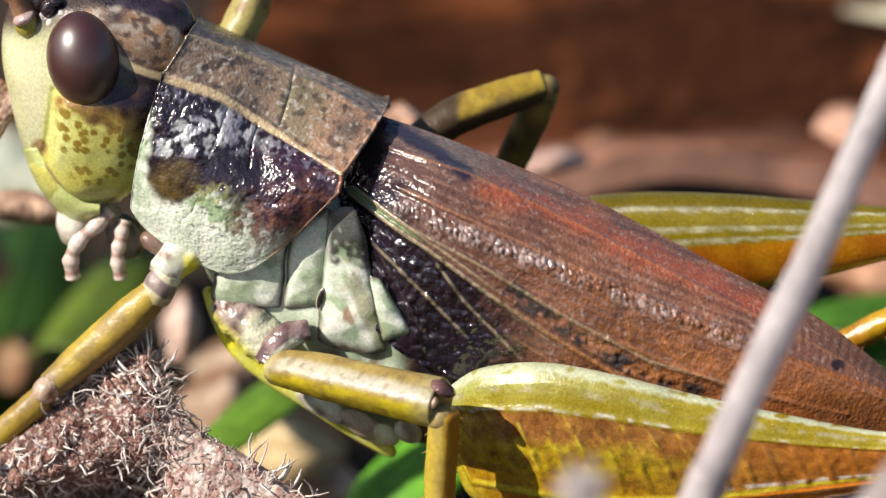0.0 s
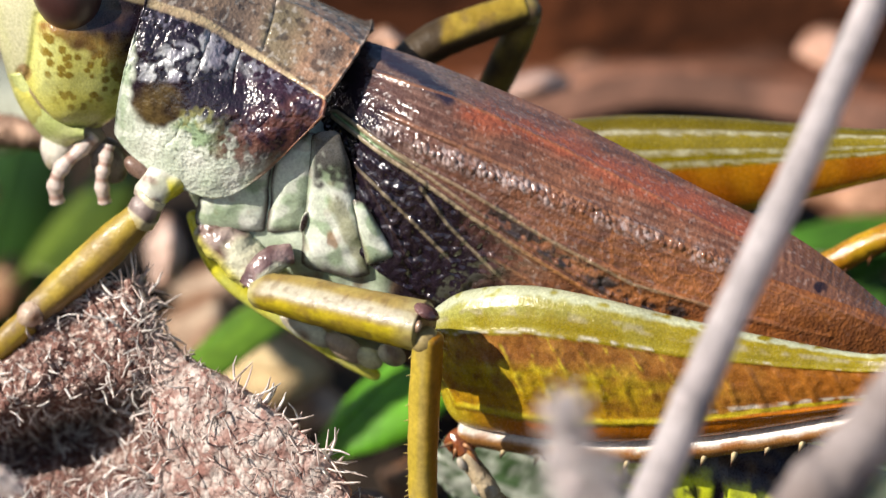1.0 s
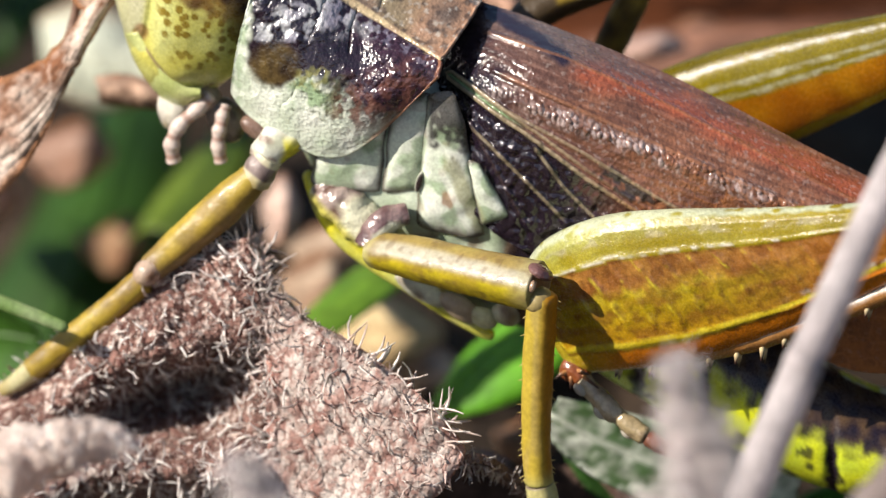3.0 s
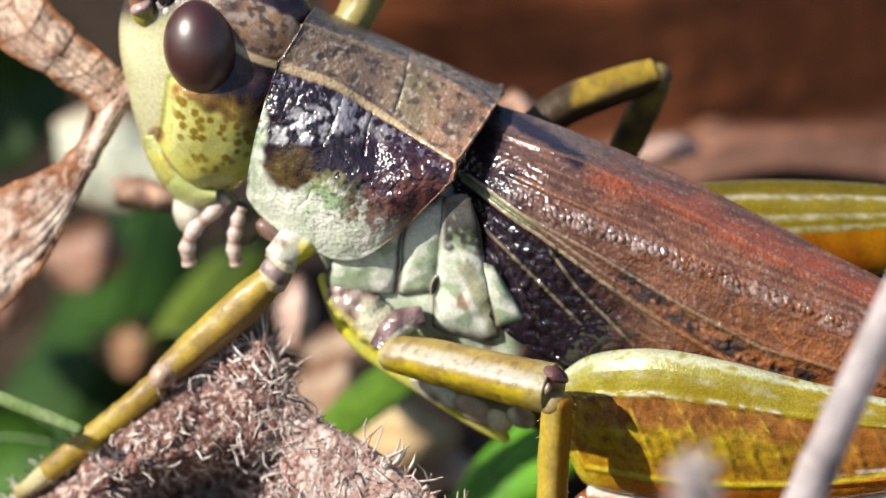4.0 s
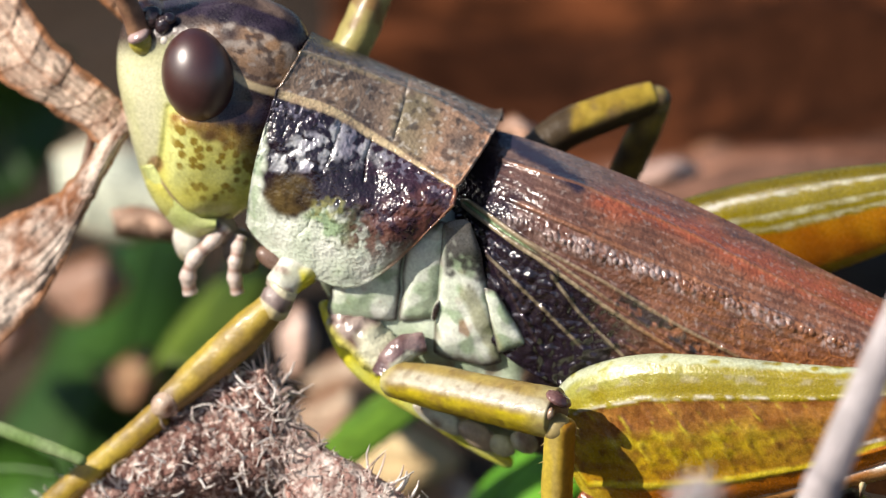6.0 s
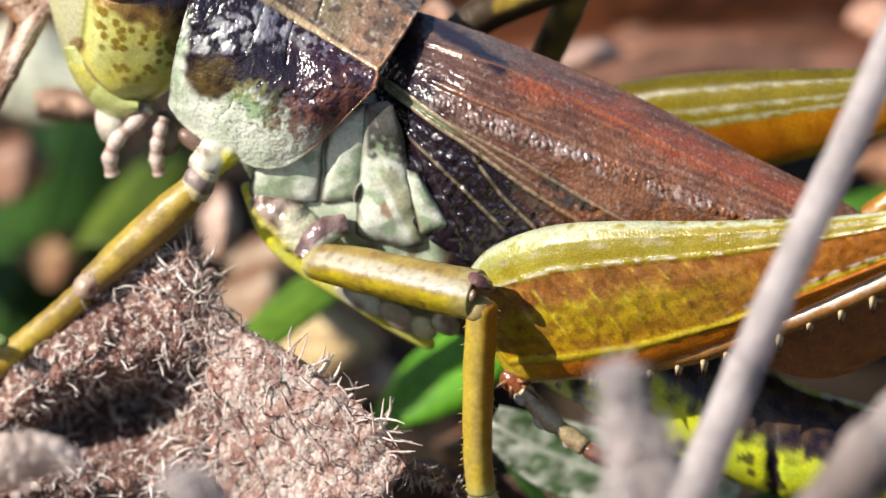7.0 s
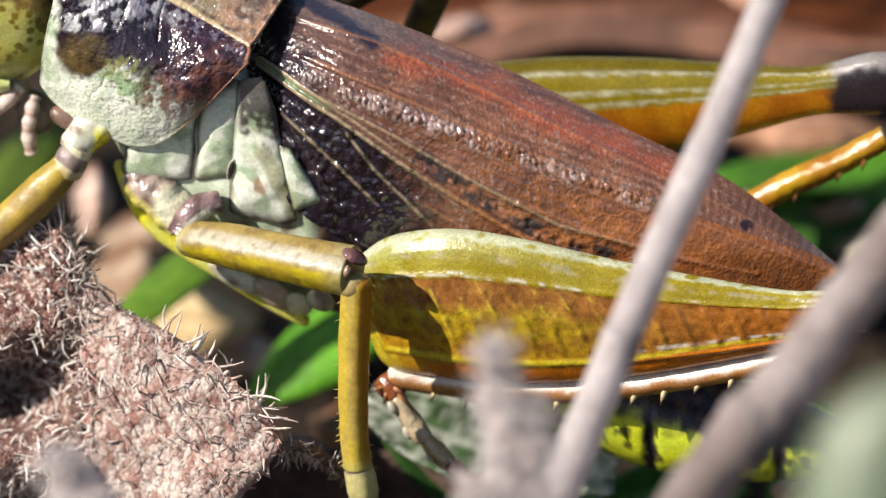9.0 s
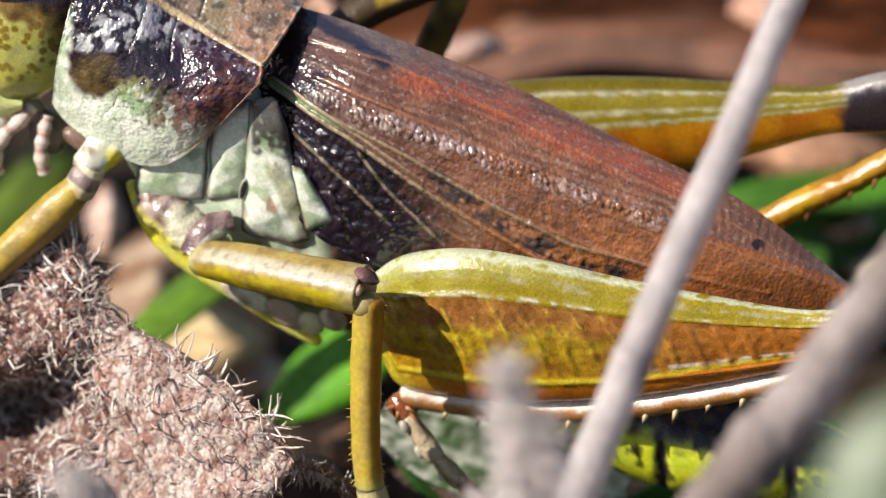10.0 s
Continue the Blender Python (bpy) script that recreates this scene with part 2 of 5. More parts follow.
def head_colour(s, a, p):
    gx, gy = draw(p)
    n1, n2 = nz(p, 1.0), nz(p, 2.6)
    c = mix(LIME, (0.52, 0.54, 0.20), 0.4 + 0.8 * n1)
    front, _ = away(gx, gy, FACE_SEAM)
    c = mix(c, mix((0.50, 0.495, 0.335), (0.42, 0.43, 0.225), 0.4 + n1), 0.9 * step(2, 14, front) * step(290, 250, gy))
    # mottled cheek under the eye
    cheek = step(92, 108, gx) * step(165, 180, gy + 14 * n1) * step(0, -30, gy - 285 - 0.25 * (gx - 100)) + spot(gx, gy, 172, 295, 50, 36) * 0.85
    f1 = cells(p, 2.9)[:, 0]
    c = mix(c, (0.20, 0.135, 0.012), 0.95 * np.minimum(1, cheek) * step(0.46, 0.38, f1 + 0.03 * n2 - 0.10 * step(250, 190, gy)))
    c = mix(c, (0.24, 0.11, 0.02), 0.8 * step(206, 182, gy + 12 * n2) * step(168, 176, gy) * step(88, 104, gx))
    brown = step(20, -14, gy - (214 + 0.42 * (gx - 150)) + 22 * n2) * step(125, 150, gx)
    c = mix(c, mix((0.10, 0.05, 0.02), (0.26, 0.16, 0.04), 0.5 + n2), 0.9 * brown * step(140, 160, gy))
    c = mix(c, mix(INK, UMBER, 0.3 + n2), step(168, 186, gx + 10 * n2) * step(98, 112, gy) * step(42, -4, gy + 22 * n2 + 10 * nz(p, 5) - 188 - 0.35 * (gx - 210)))
    above, _ = away(gx, gy, EAR_LINE)
    tan = mix((0.07, 0.05, 0.045), (0.30, 0.18, 0.10), 0.35 + 0.45 * step(190, 250, gx) + 1.0 * n1)
    tan = mix(tan, (0.36, 0.32, 0.28), 0.7 * step(60, 20, gy - 0.3 * (gx - 150)) * step(-0.15, 0.25, n2))
    tan = mix(tan, (0.30, 0.27, 0.25), 0.5 * step(0.3, 0.5, nz(p, 5.5, 2)))
    tan = mix(tan, (0.035, 0.02, 0.018), step(0.0, 0.35, nz(p, 3.6, 5) + 0.5 * nz(p, 8.0, 2)) * 0.8)
    up = step(4, -6, above) * step(128, 112, gy) * step(70, 92, gx)
    c = mix(c, tan, up)
    c = mix(c, BUFF, 0.8 * step(9, 4, np.abs(above + 3)) * step(200, 215, gx))
    crown, _ = away(gx, gy, CROWN_STRIPE)
    c = mix(c, (0.055, 0.038, 0.033), step(0.0010, 0.0014, p[:, 1]) * step(80, 30, gy))
    c = mix(c, mix(INK, (0.03, 0.02, 0.035), 0.5 + n2), step(24, 15, np.abs(crown) + 6 * n2))
    c = mix(c, INK, np.maximum(spot(gx, gy, 62, -8, 30, 24), 0.9 * spot(gx + 10 * n2, gy + 10 * n1, 92, 6, 26, 22)))
    c = mix(c, mix((0.04, 0.028, 0.026), (0.13, 0.09, 0.07), 0.4 + n1 + n2), step(-14, -22, crown) * step(90, 120, gx))
    seam, _ = away(gx, gy, JAW_SEAM)
    c = mix(c, (0.30, 0.24, 0.12), step(3.5, 1.5, np.abs(seam)))
    return mix(c, (0.20, 0.09, 0.03), 0.8 * spot(gx, gy, 70, 262, 14, 16))


def head_relief(gx, gy, p):
    a, _ = away(gx, gy, FACE_SEAM)
    b, _ = away(gx, gy, JAW_SEAM)
    cheek = 0.22 * step(-2, -30, a) * step(372, 330, gy) * step(150, 190, gy)
    return cheek - 0.10 * bell(a, 4) - 0.14 * bell(b, 4.5) + 0.04 * nz(p, 1.2)


HEAD = [(95, -24, 240, -42, 0.2, 0.6), (28, -4, 330, 6, 0, 1.25), (7, 40, 352, 92, 0, 1.7), (4, 100, 336, 168, 0, 2.15), (18, 170, 300, 232, 0, 2.25),
        (34, 232, 275, 292, 0, 2.1), (54, 292, 236, 330, 0, 1.75), (86, 342, 200, 356, 0, 1.25), (120, 372, 168, 372, 0, 0.5)]
head = loft("head", HEAD, 230, 230, CUTICLE, head_colour, hopper, "yellow-green head with brown crown and mottled cheek", power=2.2, bulge=head_relief, taper=0.15)


ellipsoid("compound_eye", at(149, 105, -1.50), (1.22, 1.30, 1.60), 64, EYE, plain(INK), hopper, "glossy dark brown eye", tilt=-9, raised=8)
ellipsoid("compound_eye", at(178, 30, 1.80), (1.14, 0.8, 1.5), 32, EYE, plain(INK), hopper, tilt=-9)
ellipsoid("antenna_socket", at(47, 42, -1.05), (0.42, 0.36, 0.52), 18, CUTICLE, lambda s, w, p: mix((0.16, 0.08, 0.06), mix((0.34, 0.30, 0.05), (0.55, 0.57, 0.28), step(0.75, 0.9, s)), step(0.24, 0.36, s + 0.06 * nz(p, 3))), hopper, "brown ring round the feeler's root", tilt=-25)
ellipsoid("fastigium", at(72, -8, 0.0), (0.72, 0.9, 0.34), 22, CUTICLE, lambda s, w, p: mix(INK, (0.07, 0.045, 0.04), 0.3 + 1.2 * nz(p, 2.5)), hopper, "black glossy tip of the crown", tilt=20)
for g, b, size in (((66, 0), -0.75, (0.40, 0.36, 0.42)), ((86, 14), -1.05, (0.26, 0.26, 0.34)), ((98, 2), -1.0, (0.22, 0.22, 0.20))):
    ellipsoid("crown_tubercle", at(*g, b), size, 16, PRONOTUM, lambda s, w, p: mix(INK, (0.05, 0.032, 0.03), 0.3 + 1.2 * nz(p, 3)), hopper, "glossy black knob between the eye and the feeler", tilt=15)
ellipsoid("pale_spot", at(89, 42, -1.2), (0.15, 0.12, 0.17), 12, CUTICLE, plain((0.55, 0.52, 0.46)), hopper, "pale knob before the eye")
ellipsoid("feeler_ring", at(42, 32, -1.25), (0.40, 0.36, 0.20), 16, CUTICLE, lambda s, w, p: mix((0.22, 0.13, 0.13), (0.46, 0.36, 0.33), 0.4 + nz(p, 3)), hopper, "purplish ring at the feeler's root", tilt=-28)
ellipsoid("ocellus", at(30, 96, -0.95), (0.2, 0.14, 0.26), 12, CUTICLE, plain((0.62, 0.66, 0.22)), hopper)

# upper lip, below the jaw seam


def lip(s, t):
    a = spline([(46, 262, -0.5), (70, 318, -0.7), (100, 362, -0.9), (138, 392, -0.95), (176, 378, -1.0)], s)
    b = spline([(66, 262, -1.5), (97, 310, -1.7), (123, 340, -1.8), (150, 358, -1.75), (178, 364, -1.6)], s)
    g = a + (b - a) * t[:, None]
    return at(g[:, 0], g[:, 1], g[:, 2] - 0.35 * np.sin(np.pi * t))


patch("upper_lip", lip, 40, 20, CUTICLE, lambda s, t, p: mix((0.58, 0.62, 0.26), (0.42, 0.48, 0.16), 0.5 + nz(p, 1.5)), hopper, "pale green upper lip", thick=0.25)

# pronotum: lobes and disc are one saddle
NEAR_LOW = [(231, 368, -2.35), (262, 408, -2.45), (330, 457, -2.6), (412, 484, -2.75), (488, 448, -3.05), (600, 342, -3.05)]
NEAR_MID = [(248, 262, -2.65), (300, 290, -2.95), (372, 330, -3.2), (448, 365, -3.3), (520, 345, -3.25), (606, 318, -2.75)]
NEAR_KEEL = [(287, 134, -1.9), (335, 150, -1.75), (385, 168, -1.65), (455, 212, -1.5), (530, 264, -1.85), (604, 314, -2.5)]
CROWN = [(330, 66, -1.05), (385, 84, -0.5), (436, 102, -0.1), (505, 130, 0.2), (590, 166, 0.1), (668, 222, -0.35)]
FAR_KEEL = [(350, 30, 0.7), (401, 54, 1.6), (452, 77, 2.2), (528, 111, 2.35), (606, 146, 2.5), (688, 178, 2.6)]
FAR_LOW = [(300, 250, 2.4), (350, 300, 2.5), (410, 350, 2.7), (490, 370, 2.8), (560, 310, 2.85), (690, 188, 2.7)]


def bow(a, b, c, f):
    m, f = 2 * b - (a + c) / 2, f[:, None]
    return a * (1 - f) ** 2 + m * (2 * f * (1 - f)) + c * f * f


def saddle(s, t):
    low, mid, keel, crown, far_keel, far_low = (on(c, s) for c in (NEAR_LOW, NEAR_MID, NEAR_KEEL, CROWN, FAR_KEEL, FAR_LOW))
    f = (t - 0.74) / 0.26
    far_side = far_keel + (far_low - far_keel) * f[:, None] + vec(0, 0.5 * MM, 0) * np.sin(np.pi * np.clip(f, 0, 1))[:, None]
    p = np.where((t < 0.46)[:, None], bow(low, mid, keel, t / 0.46), np.where((t < 0.74)[:, None], bow(keel, crown, far_keel, (t - 0.46) / 0.28), far_side))
    side = step(0.48, 0.42, t)
    gx, gy = draw(p)
    push = 0.0
    for line, deep in ((GROOVES[0], 0.05), (GROOVES[1], 0.07), (GROOVES[2], 0.06), (GROOVES[3], 0.04)):
        d, f = away(gx, gy, line)
        push = push + deep * bell(d, 3.2) * step(0.0, 0.12, f) * step(1.0, 0.88, f) * step(0.9, 0.7, t)
    p = p + push[:, None] * vec(0, 1, -0.5) * MM
    p += (bell(t - 0.46, 0.010) + 0.7 * bell(t - 0.60, 0.008))[:, None] * vec(0, -0.05, 0.11) * MM
    p += (bell(s - 1, 0.010) + 0.4 * bell(s, 0.012) + 0.5 * bell(t, 0.012))[:, None] * vec(0, -0.08, 0.04) * MM
    # beaded upper flank, smooth lower flank
    bead = cells(p, 6.0)
    stripe, _ = away(gx, gy, [(275, 305), (330, 305), (400, 304), (470, 310)])
    pebbled = side * step(0.13, 0.30, t + 0.05 * nz(p, 1.5)) * (0.2 + 0.8 * step(14, 32, np.abs(stripe)))
    lump = nz(p, 1.2, 5) * 0.05 + 0.032 * step(0.5, 0.05, bead[:, 0]) * pebbled + (nz(p, 2.6, 9) * 0.04 + 0.03 * nz(p, 5.0, 2)) * (0.25 + pebbled) + 0.018 * nz(p, 3.5, 4)
    return p + (lump * (side + 0.25))[:, None] * vec(0, -1, 0.3) * MM


GROOVES = [[(404, 190), (388, 235), (366, 284)], [(458, 216), (444, 255), (440, 305)], [(524, 108), (512, 170), (490, 240)], [(352, 346), (342, 374), (320, 392)]]
BLACK_LOW = [(255, 285), (264, 316), (290, 346), (320, 357), (346, 340), (372, 332), (434, 356), (470, 396), (520, 412)]


def saddle_colour(s, t, p):
    gx, gy = draw(p)
    n1, n2, n3 = nz(p, 1.1), nz(p, 2.6, 3), nz(p, 5.5, 1)
    disc = mix((0.27, 0.19, 0.13), (0.14, 0.105, 0.085), 0.5 + 0.9 * nz(p, 0.9))
    disc = mix(disc, (0.17, 0.16, 0.09), 0.6 * spot(gx, gy, 535, 200, 45, 60))
    disc = mix(disc, (0.36, 0.21, 0.13), step(0.66, 0.98, s) * (0.6 + n1))
    disc = mix(disc, (0.07, 0.05, 0.04), 0.7 * step(0.15, 0.45, n2))
    disc = mix(disc, (0.46, 0.43, 0.38), 0.6 * step(0.22, 0.45, n3))
    disc = mix(disc, (0.035, 0.028, 0.026), 0.7 * step(0.15, 0.4, nz(p, 4.0, 11)))
    disc = mix(disc, BUFF, 0.35 * step(0.012, 0.006, np.abs(t - 0.60)) * step(0.62, 0.5, s))
    disc = mix(disc, (0.07, 0.06, 0.065), 0.6 * step(0.61, 0.64, t) * step(0.62, 0.5, s))
    low = mix(PALE, WHITE, 0.45 + 0.9 * n1)
    low = mix(low, MOSS, 0.75 * spot(gx + 20 * n2, gy + 20 * n1, 425, 365, 85, 45) * step(-0.25, 0.2, n2 + 0.5 * n3))
    low = mix(low, MOSS, step(0.22, 0.5, nz(p, 1.5, 2)) * 0.3)
    low = mix(low, (0.05, 0.07, 0.03), 0.7 * step(0.25, 0.42, nz(p, 6.5, 5)) * spot(gx, gy, 420, 365, 130, 55))
    below, _ = away(gx + 8 * n2, gy + 8 * n2, BLACK_LOW)
    dark = mix(INK, (0.040, 0.018, 0.030), step(380, 520, gx) * 0.9 + 0.5 * n2)
    fade = 9 + 50 * step(350, 450, gx)
    c = mix(dark, low, step(-0.4, 1, below / fade + 0.35 * n3 * step(350, 420, gx)))
    # rusty rear corner breaking up into specks
    rust = mix((0.055, 0.019, 0.022), (0.15, 0.062, 0.046), 0.4 + n2)
    c = mix(c, rust, 0.85 * step(70, 20, np.abs(away(gx + 12 * n1, gy, [(450, 392), (520, 380), (580, 345)])[0])) * step(-0.3, 0.1, n2 + n3))
    c = mix(c, (0.30, 0.28, 0.08), 0.55 * spot(gx + 14 * n2, gy + 14 * n3, 376, 345, 34, 20) * step(-0.2, 0.2, n3))
    # whitish blotches above the dark stripe, bluish gleams painted among them
    milky_gleams = np.maximum.reduce([spot(gx, gy, 300, 262, 34, 16), spot(gx, gy, 345, 266, 40, 13), spot(gx, gy, 352, 232, 44, 24), spot(gx, gy, 396, 224, 26, 34),
                               0.8 * spot(gx, gy, 424, 236, 30, 36), 0.45 * spot(gx, gy, 478, 250, 24, 26)])
    c = mix(c, mix((0.50, 0.52, 0.53), (0.30, 0.29, 0.36), 0.5 + 1.2 * n1), 0.75 * milky_gleams * step(-0.24, 0.10, n2 + 0.7 * n3))
    # row of glints painted below the side keel
    c = mix(c, (0.26, 0.25, 0.34), 0.4 * step(20, 6, np.abs(away(gx, gy, [(290, 160), (400, 200), (500, 262), (590, 318)])[0]) + 8 * n2) * step(0.05, 0.3, n3 + 0.3 * n2))
    stripe, _ = away(gx, gy, [(275, 300), (330, 300), (400, 302), (470, 306)])
    c = mix(c, mix(INK, (0.022, 0.012, 0.02), 0.5 + n2), 0.95 * step(26, 17, np.abs(stripe) + 7 * n2))
    groove = np.min([np.abs(away(gx, gy, g)[0]) for g in GROOVES], axis=0)
    c = mix(c, np.array(INK), 0.55 * step(4, 1.5, groove) * step(300, 260, gy))
    strip = step(278, 264, gx + 8 * n2 + 0.10 * (gy - 200)) * step(185, 215, gy)
    c = mix(c, mix(low, MOSS, 0.5 * step(0.0, 0.3, n2)), strip)
    c = mix(c, mix((0.035, 0.022, 0.012), (0.11, 0.075, 0.025), 0.45 + n2 + 0.4 * step(330, 300, gx) * step(300, 325, gy)), 0.95 * spot(gx, gy, 308, 318, 44, 37))
    c = mix(c, (0.26, 0.11, 0.06), 0.85 * step(0.965, 0.985, s) * step(0.03, 0.10, t))
    c = mix(c, (0.24, 0.12, 0.07), 0.8 * step(0.035, 0.015, t) * step(0.72, 0.80, s))
    c = mix(c, mix(BUFF, (0.36, 0.26, 0.16), 0.5 + n2), step(0.440, 0.449, t + 0.004 * n3 - 0.004 * step(0.6, 1, s)) * step(0.02, 0.08, s))
    return np.where((t > 0.46)[:, None], disc, c)


patch("pronotum", saddle, 240, 220, PRONOTUM, saddle_colour, hopper, "saddle-shaped shield, brown above, black and pale green at the side", thick=0.10)


def thorax_colour(s, a, p):
    gx, gy = draw(p)
    c = mix(PALE, MOSS, 0.25 + 0.6 * nz(p, 1.0))
    c = mix(c, INK, np.maximum(step(20, -30, gy - (470 + 0.9 * (gx - 600))) * step(580, 610, gx), step(690, 730, gx)))
    c = mix(c, (0.20, 0.13, 0.08), 0.8 * step(0.0, 0.3, nz(p, 1.6, 3)) * step(560, 640, gy))
    edge, _ = away(gx, gy, [(371, 515), (418, 586), (473, 645), (555, 700), (660, 766), (704, 788)])
    return mix(c, LEMON, np.maximum(step(-16, -9, edge + 4 * nz(p, 2)), step(0.86, 0.94, a) * step(1.3, 1.1, a)))


THORAX = [(360, 150, 330, 400, 0, 1.5), (440, 170, 378, 495, 0, 1.95), (560, 250, 450, 600, 0, 2.35), (690, 340, 545, 672, 0, 2.4), (820, 450, 680, 750, 0, 2.25), (930, 560, 830, 800, 0, 2.1)]
loft("thorax", THORAX, 90, 84, CUTICLE, thorax_colour, hopper, "pale green thorax with a lemon-yellow underside", power=2.2, bulge=lambda gx, gy, p: 0.10 * nz(p, 1.1) + 0.05 * nz(p, 2.4))


tube("sternum", [(at(366, 508, -1.6), 0.2), (at(386, 560, -1.85), 0.26), (at(408, 602, -1.95), 0.28), (at(440, 638, -2.0), 0.28), (at(490, 676, -2.05), 0.26), (at(555, 716, -2.05), 0.26), (at(640, 770, -2.0), 0.26), (at(700, 804, -1.9), 0.2)], 80, 18, CUTICLE,
     lambda s, a, p: mix(mix(LEMON, (0.50, 0.54, 0.16), 0.4 + nz(p, 1.2)), (0.34, 0.33, 0.24), 0.5 * step(0.45, 0.8, s) * step(0.1, 0.4, nz(p, 1.4, 5))), hopper, "lemon-yellow lower edge of the thorax")


def abdomen_colour(s, a, p):
    gx, gy = draw(p)
    n1, n2 = nz(p, 1.3), nz(p, 2.5, 4)
    seam = np.abs(((gx - 1303) / 115 + 0.5) % 1 - 0.5)
    c = mix((0.62, 0.66, 0.02), (0.42, 0.52, 0.04), 0.4 + n1)
    c = mix(c, INK, step(0.12, 0.07, seam + 0.04 * n2))
    # top darkened in the pigment for the shadow of thigh and wing
    c = mix(c, mix(INK, (0.10, 0.06, 0.03), 0.5 + n2), step(0.46, 0.36, a + 0.10 * n2))
    c = mix(c, INK, 0.85 * step(0.24, 0.38, nz(p, 2.0, 6)))
    return mix(c, (0.6, 0.62, 0.55), 0.8 * step(0.88, 0.95, a) * step(0.0, 0.3, n2))


ABDOMEN = [(900, 560, 800, 800, -0.2, 2.0), (1040, 690, 950, 893, -0.5, 2.1), (1200, 800, 1140, 995, -0.9, 2.2), (1340, 885, 1310, 1062, -1.0, 2.1), (1480, 930, 1450, 1085, -0.9, 1.8), (1600, 975, 1590, 1090, -0.7, 1.3), (1680, 1020, 1680, 1080, -0.5, 0.5)]


def segments(gx, gy, p):
    seam = np.abs(((gx - 1303) / 115 + 0.5) % 1 - 0.5)
    return 0.16 * step(0.0, 0.14, seam) + 0.05 * nz(p, 1.4)


loft("abdomen", ABDOMEN, 130, 84, CUTICLE, abdomen_colour, hopper, "black and yellow segmented abdomen, its top painted dark as shadow", power=2.1, bulge=segments)


def plate_colour(s, t, p):
    n2 = nz(p, 2.6, 1)
    c = mix(PALE, WHITE, 0.4 + 0.9 * nz(p, 1.3))
    c = mix(c, MOSS, step(0.0, 0.4, nz(p, 1.5, 3) + 0.4 * n2) * 0.6)
    c = mix(c, (0.30, 0.16, 0.08), 0.3 * step(0.33, 0.5, nz(p, 1.9, 8)))
    gx, gy = draw(p)
    c = mix(c, mix(INK, (0.035, 0.025, 0.03), 0.5 + n2), 0.9 * step(482, 436, gy + 60 * n2 + 40 * nz(p, 5)) * step(574, 590, gx))
    c = mix(c, (0.26, 0.10, 0.04), 0.7 * spot(gx + 12 * n2, gy, 618, 560, 10, 16))
    fold, along = away(gx, gy, [(592, 478), (624, 548), (668, 640)])
    c = mix(c, (0.30, 0.29, 0.15), 0.65 * step(-4, -12, fold + 8 * n2) * step(-42, -30, fold) * step(470, 500, gy) * step(590, 600, gx) * step(700, 690, gx))
    c = mix(c, WHITE, 0.6 * step(8, 3, np.abs(fold)) * step(0.02, 0.1, along) * step(500, 520, gy))
    rim = np.minimum(np.minimum(s, 1 - s), np.minimum(t, 1 - t))
    return mix((0.09, 0.075, 0.06), c, step(0.0, 0.10, rim + 0.04 * n2))


def plate(corners, b, bulge=0.3, bow_by=0.0):
    q = [at(x, y, b + db) for (x, y), db in zip(corners, (0.0, 0.0, 0.15, 0.15))]

    def f(s, t):
        rs, rt = 2 * s - 1, 2 * t - 1
        s, t = (0.5 + 0.5 * rs * (1 - 0.07 * rt ** 4))[:, None], (0.5 + 0.5 * rt * (1 - 0.07 * rs ** 4))[:, None]
        p = (q[0] + (q[1] - q[0]) * s) * (1 - t) + (q[3] + (q[2] - q[3]) * s) * t
        dome = (1 - np.abs(rs) ** 8) * (1 - np.abs(rt) ** 8)
        p = p + (q[1] - q[0]) * (bow_by * np.sin(np.pi * t))
        p[:, 1] += (-bulge * (0.3 + 0.7 * (1 - rs ** 2) * (1 - rt ** 2)) * dome + 0.12 * (1 - dome) - 0.07 * nz(p, 1.0, 11) - 0.025 * nz(p, 2.8, 5)) * MM
        p[:, 2] += 0.09 * nz(p, 1.0, 4) * MM
        p[:, 0] += 0.08 * nz(p, 1.1, 8) * MM
        return p
    return patch("pleural_plate", f, 64, 76, CUTICLE, plate_colour, hopper)


plate([(396, 455), (518, 390), (503, 552), (372, 538)], -2.55, 0.2, -0.05)
plate([(516, 392), (588, 366), (582, 545), (500, 553)], -2.6, 0.2)
plate([(578, 372), (634, 366), (690, 636), (558, 612)], -2.72, 0.18)
plate([(652, 488), (674, 496), (732, 592), (676, 612)], -3.06, 0.16)
for g, size, lean, tone in (((572, 720), (1.05, 0.35, 0.34), 33, (0.58, 0.60, 0.48)), ((640, 752), (0.80, 0.35, 0.38), 36, (0.34, 0.27, 0.19)), ((682, 770), (0.50, 0.28, 0.34), 34, (0.50, 0.50, 0.30)),
                            ((722, 764), (0.50, 0.36, 0.36), 30, (0.40, 0.38, 0.26))):
    ellipsoid("sternal_plate", at(*g, -2.55), size, 22, CUTICLE, lambda s, w, p, c=tone: mix(c, (0.14, 0.08, 0.05), 1.6 * nz(p, 1.6, 5) - 0.05), hopper, tilt=lean)
ellipsoid("spiracle", at(567, 528, -2.70), (0.12, 0.10, 0.40), 14, CUTICLE, lambda s, w, p: mix((0.40, 0.42, 0.34), (0.03, 0.02, 0.02), step(0.3, 0.7, np.sin(np.pi * s) * np.abs(np.sin(w)))), hopper, "dark slit of a breathing hole", tilt=15)

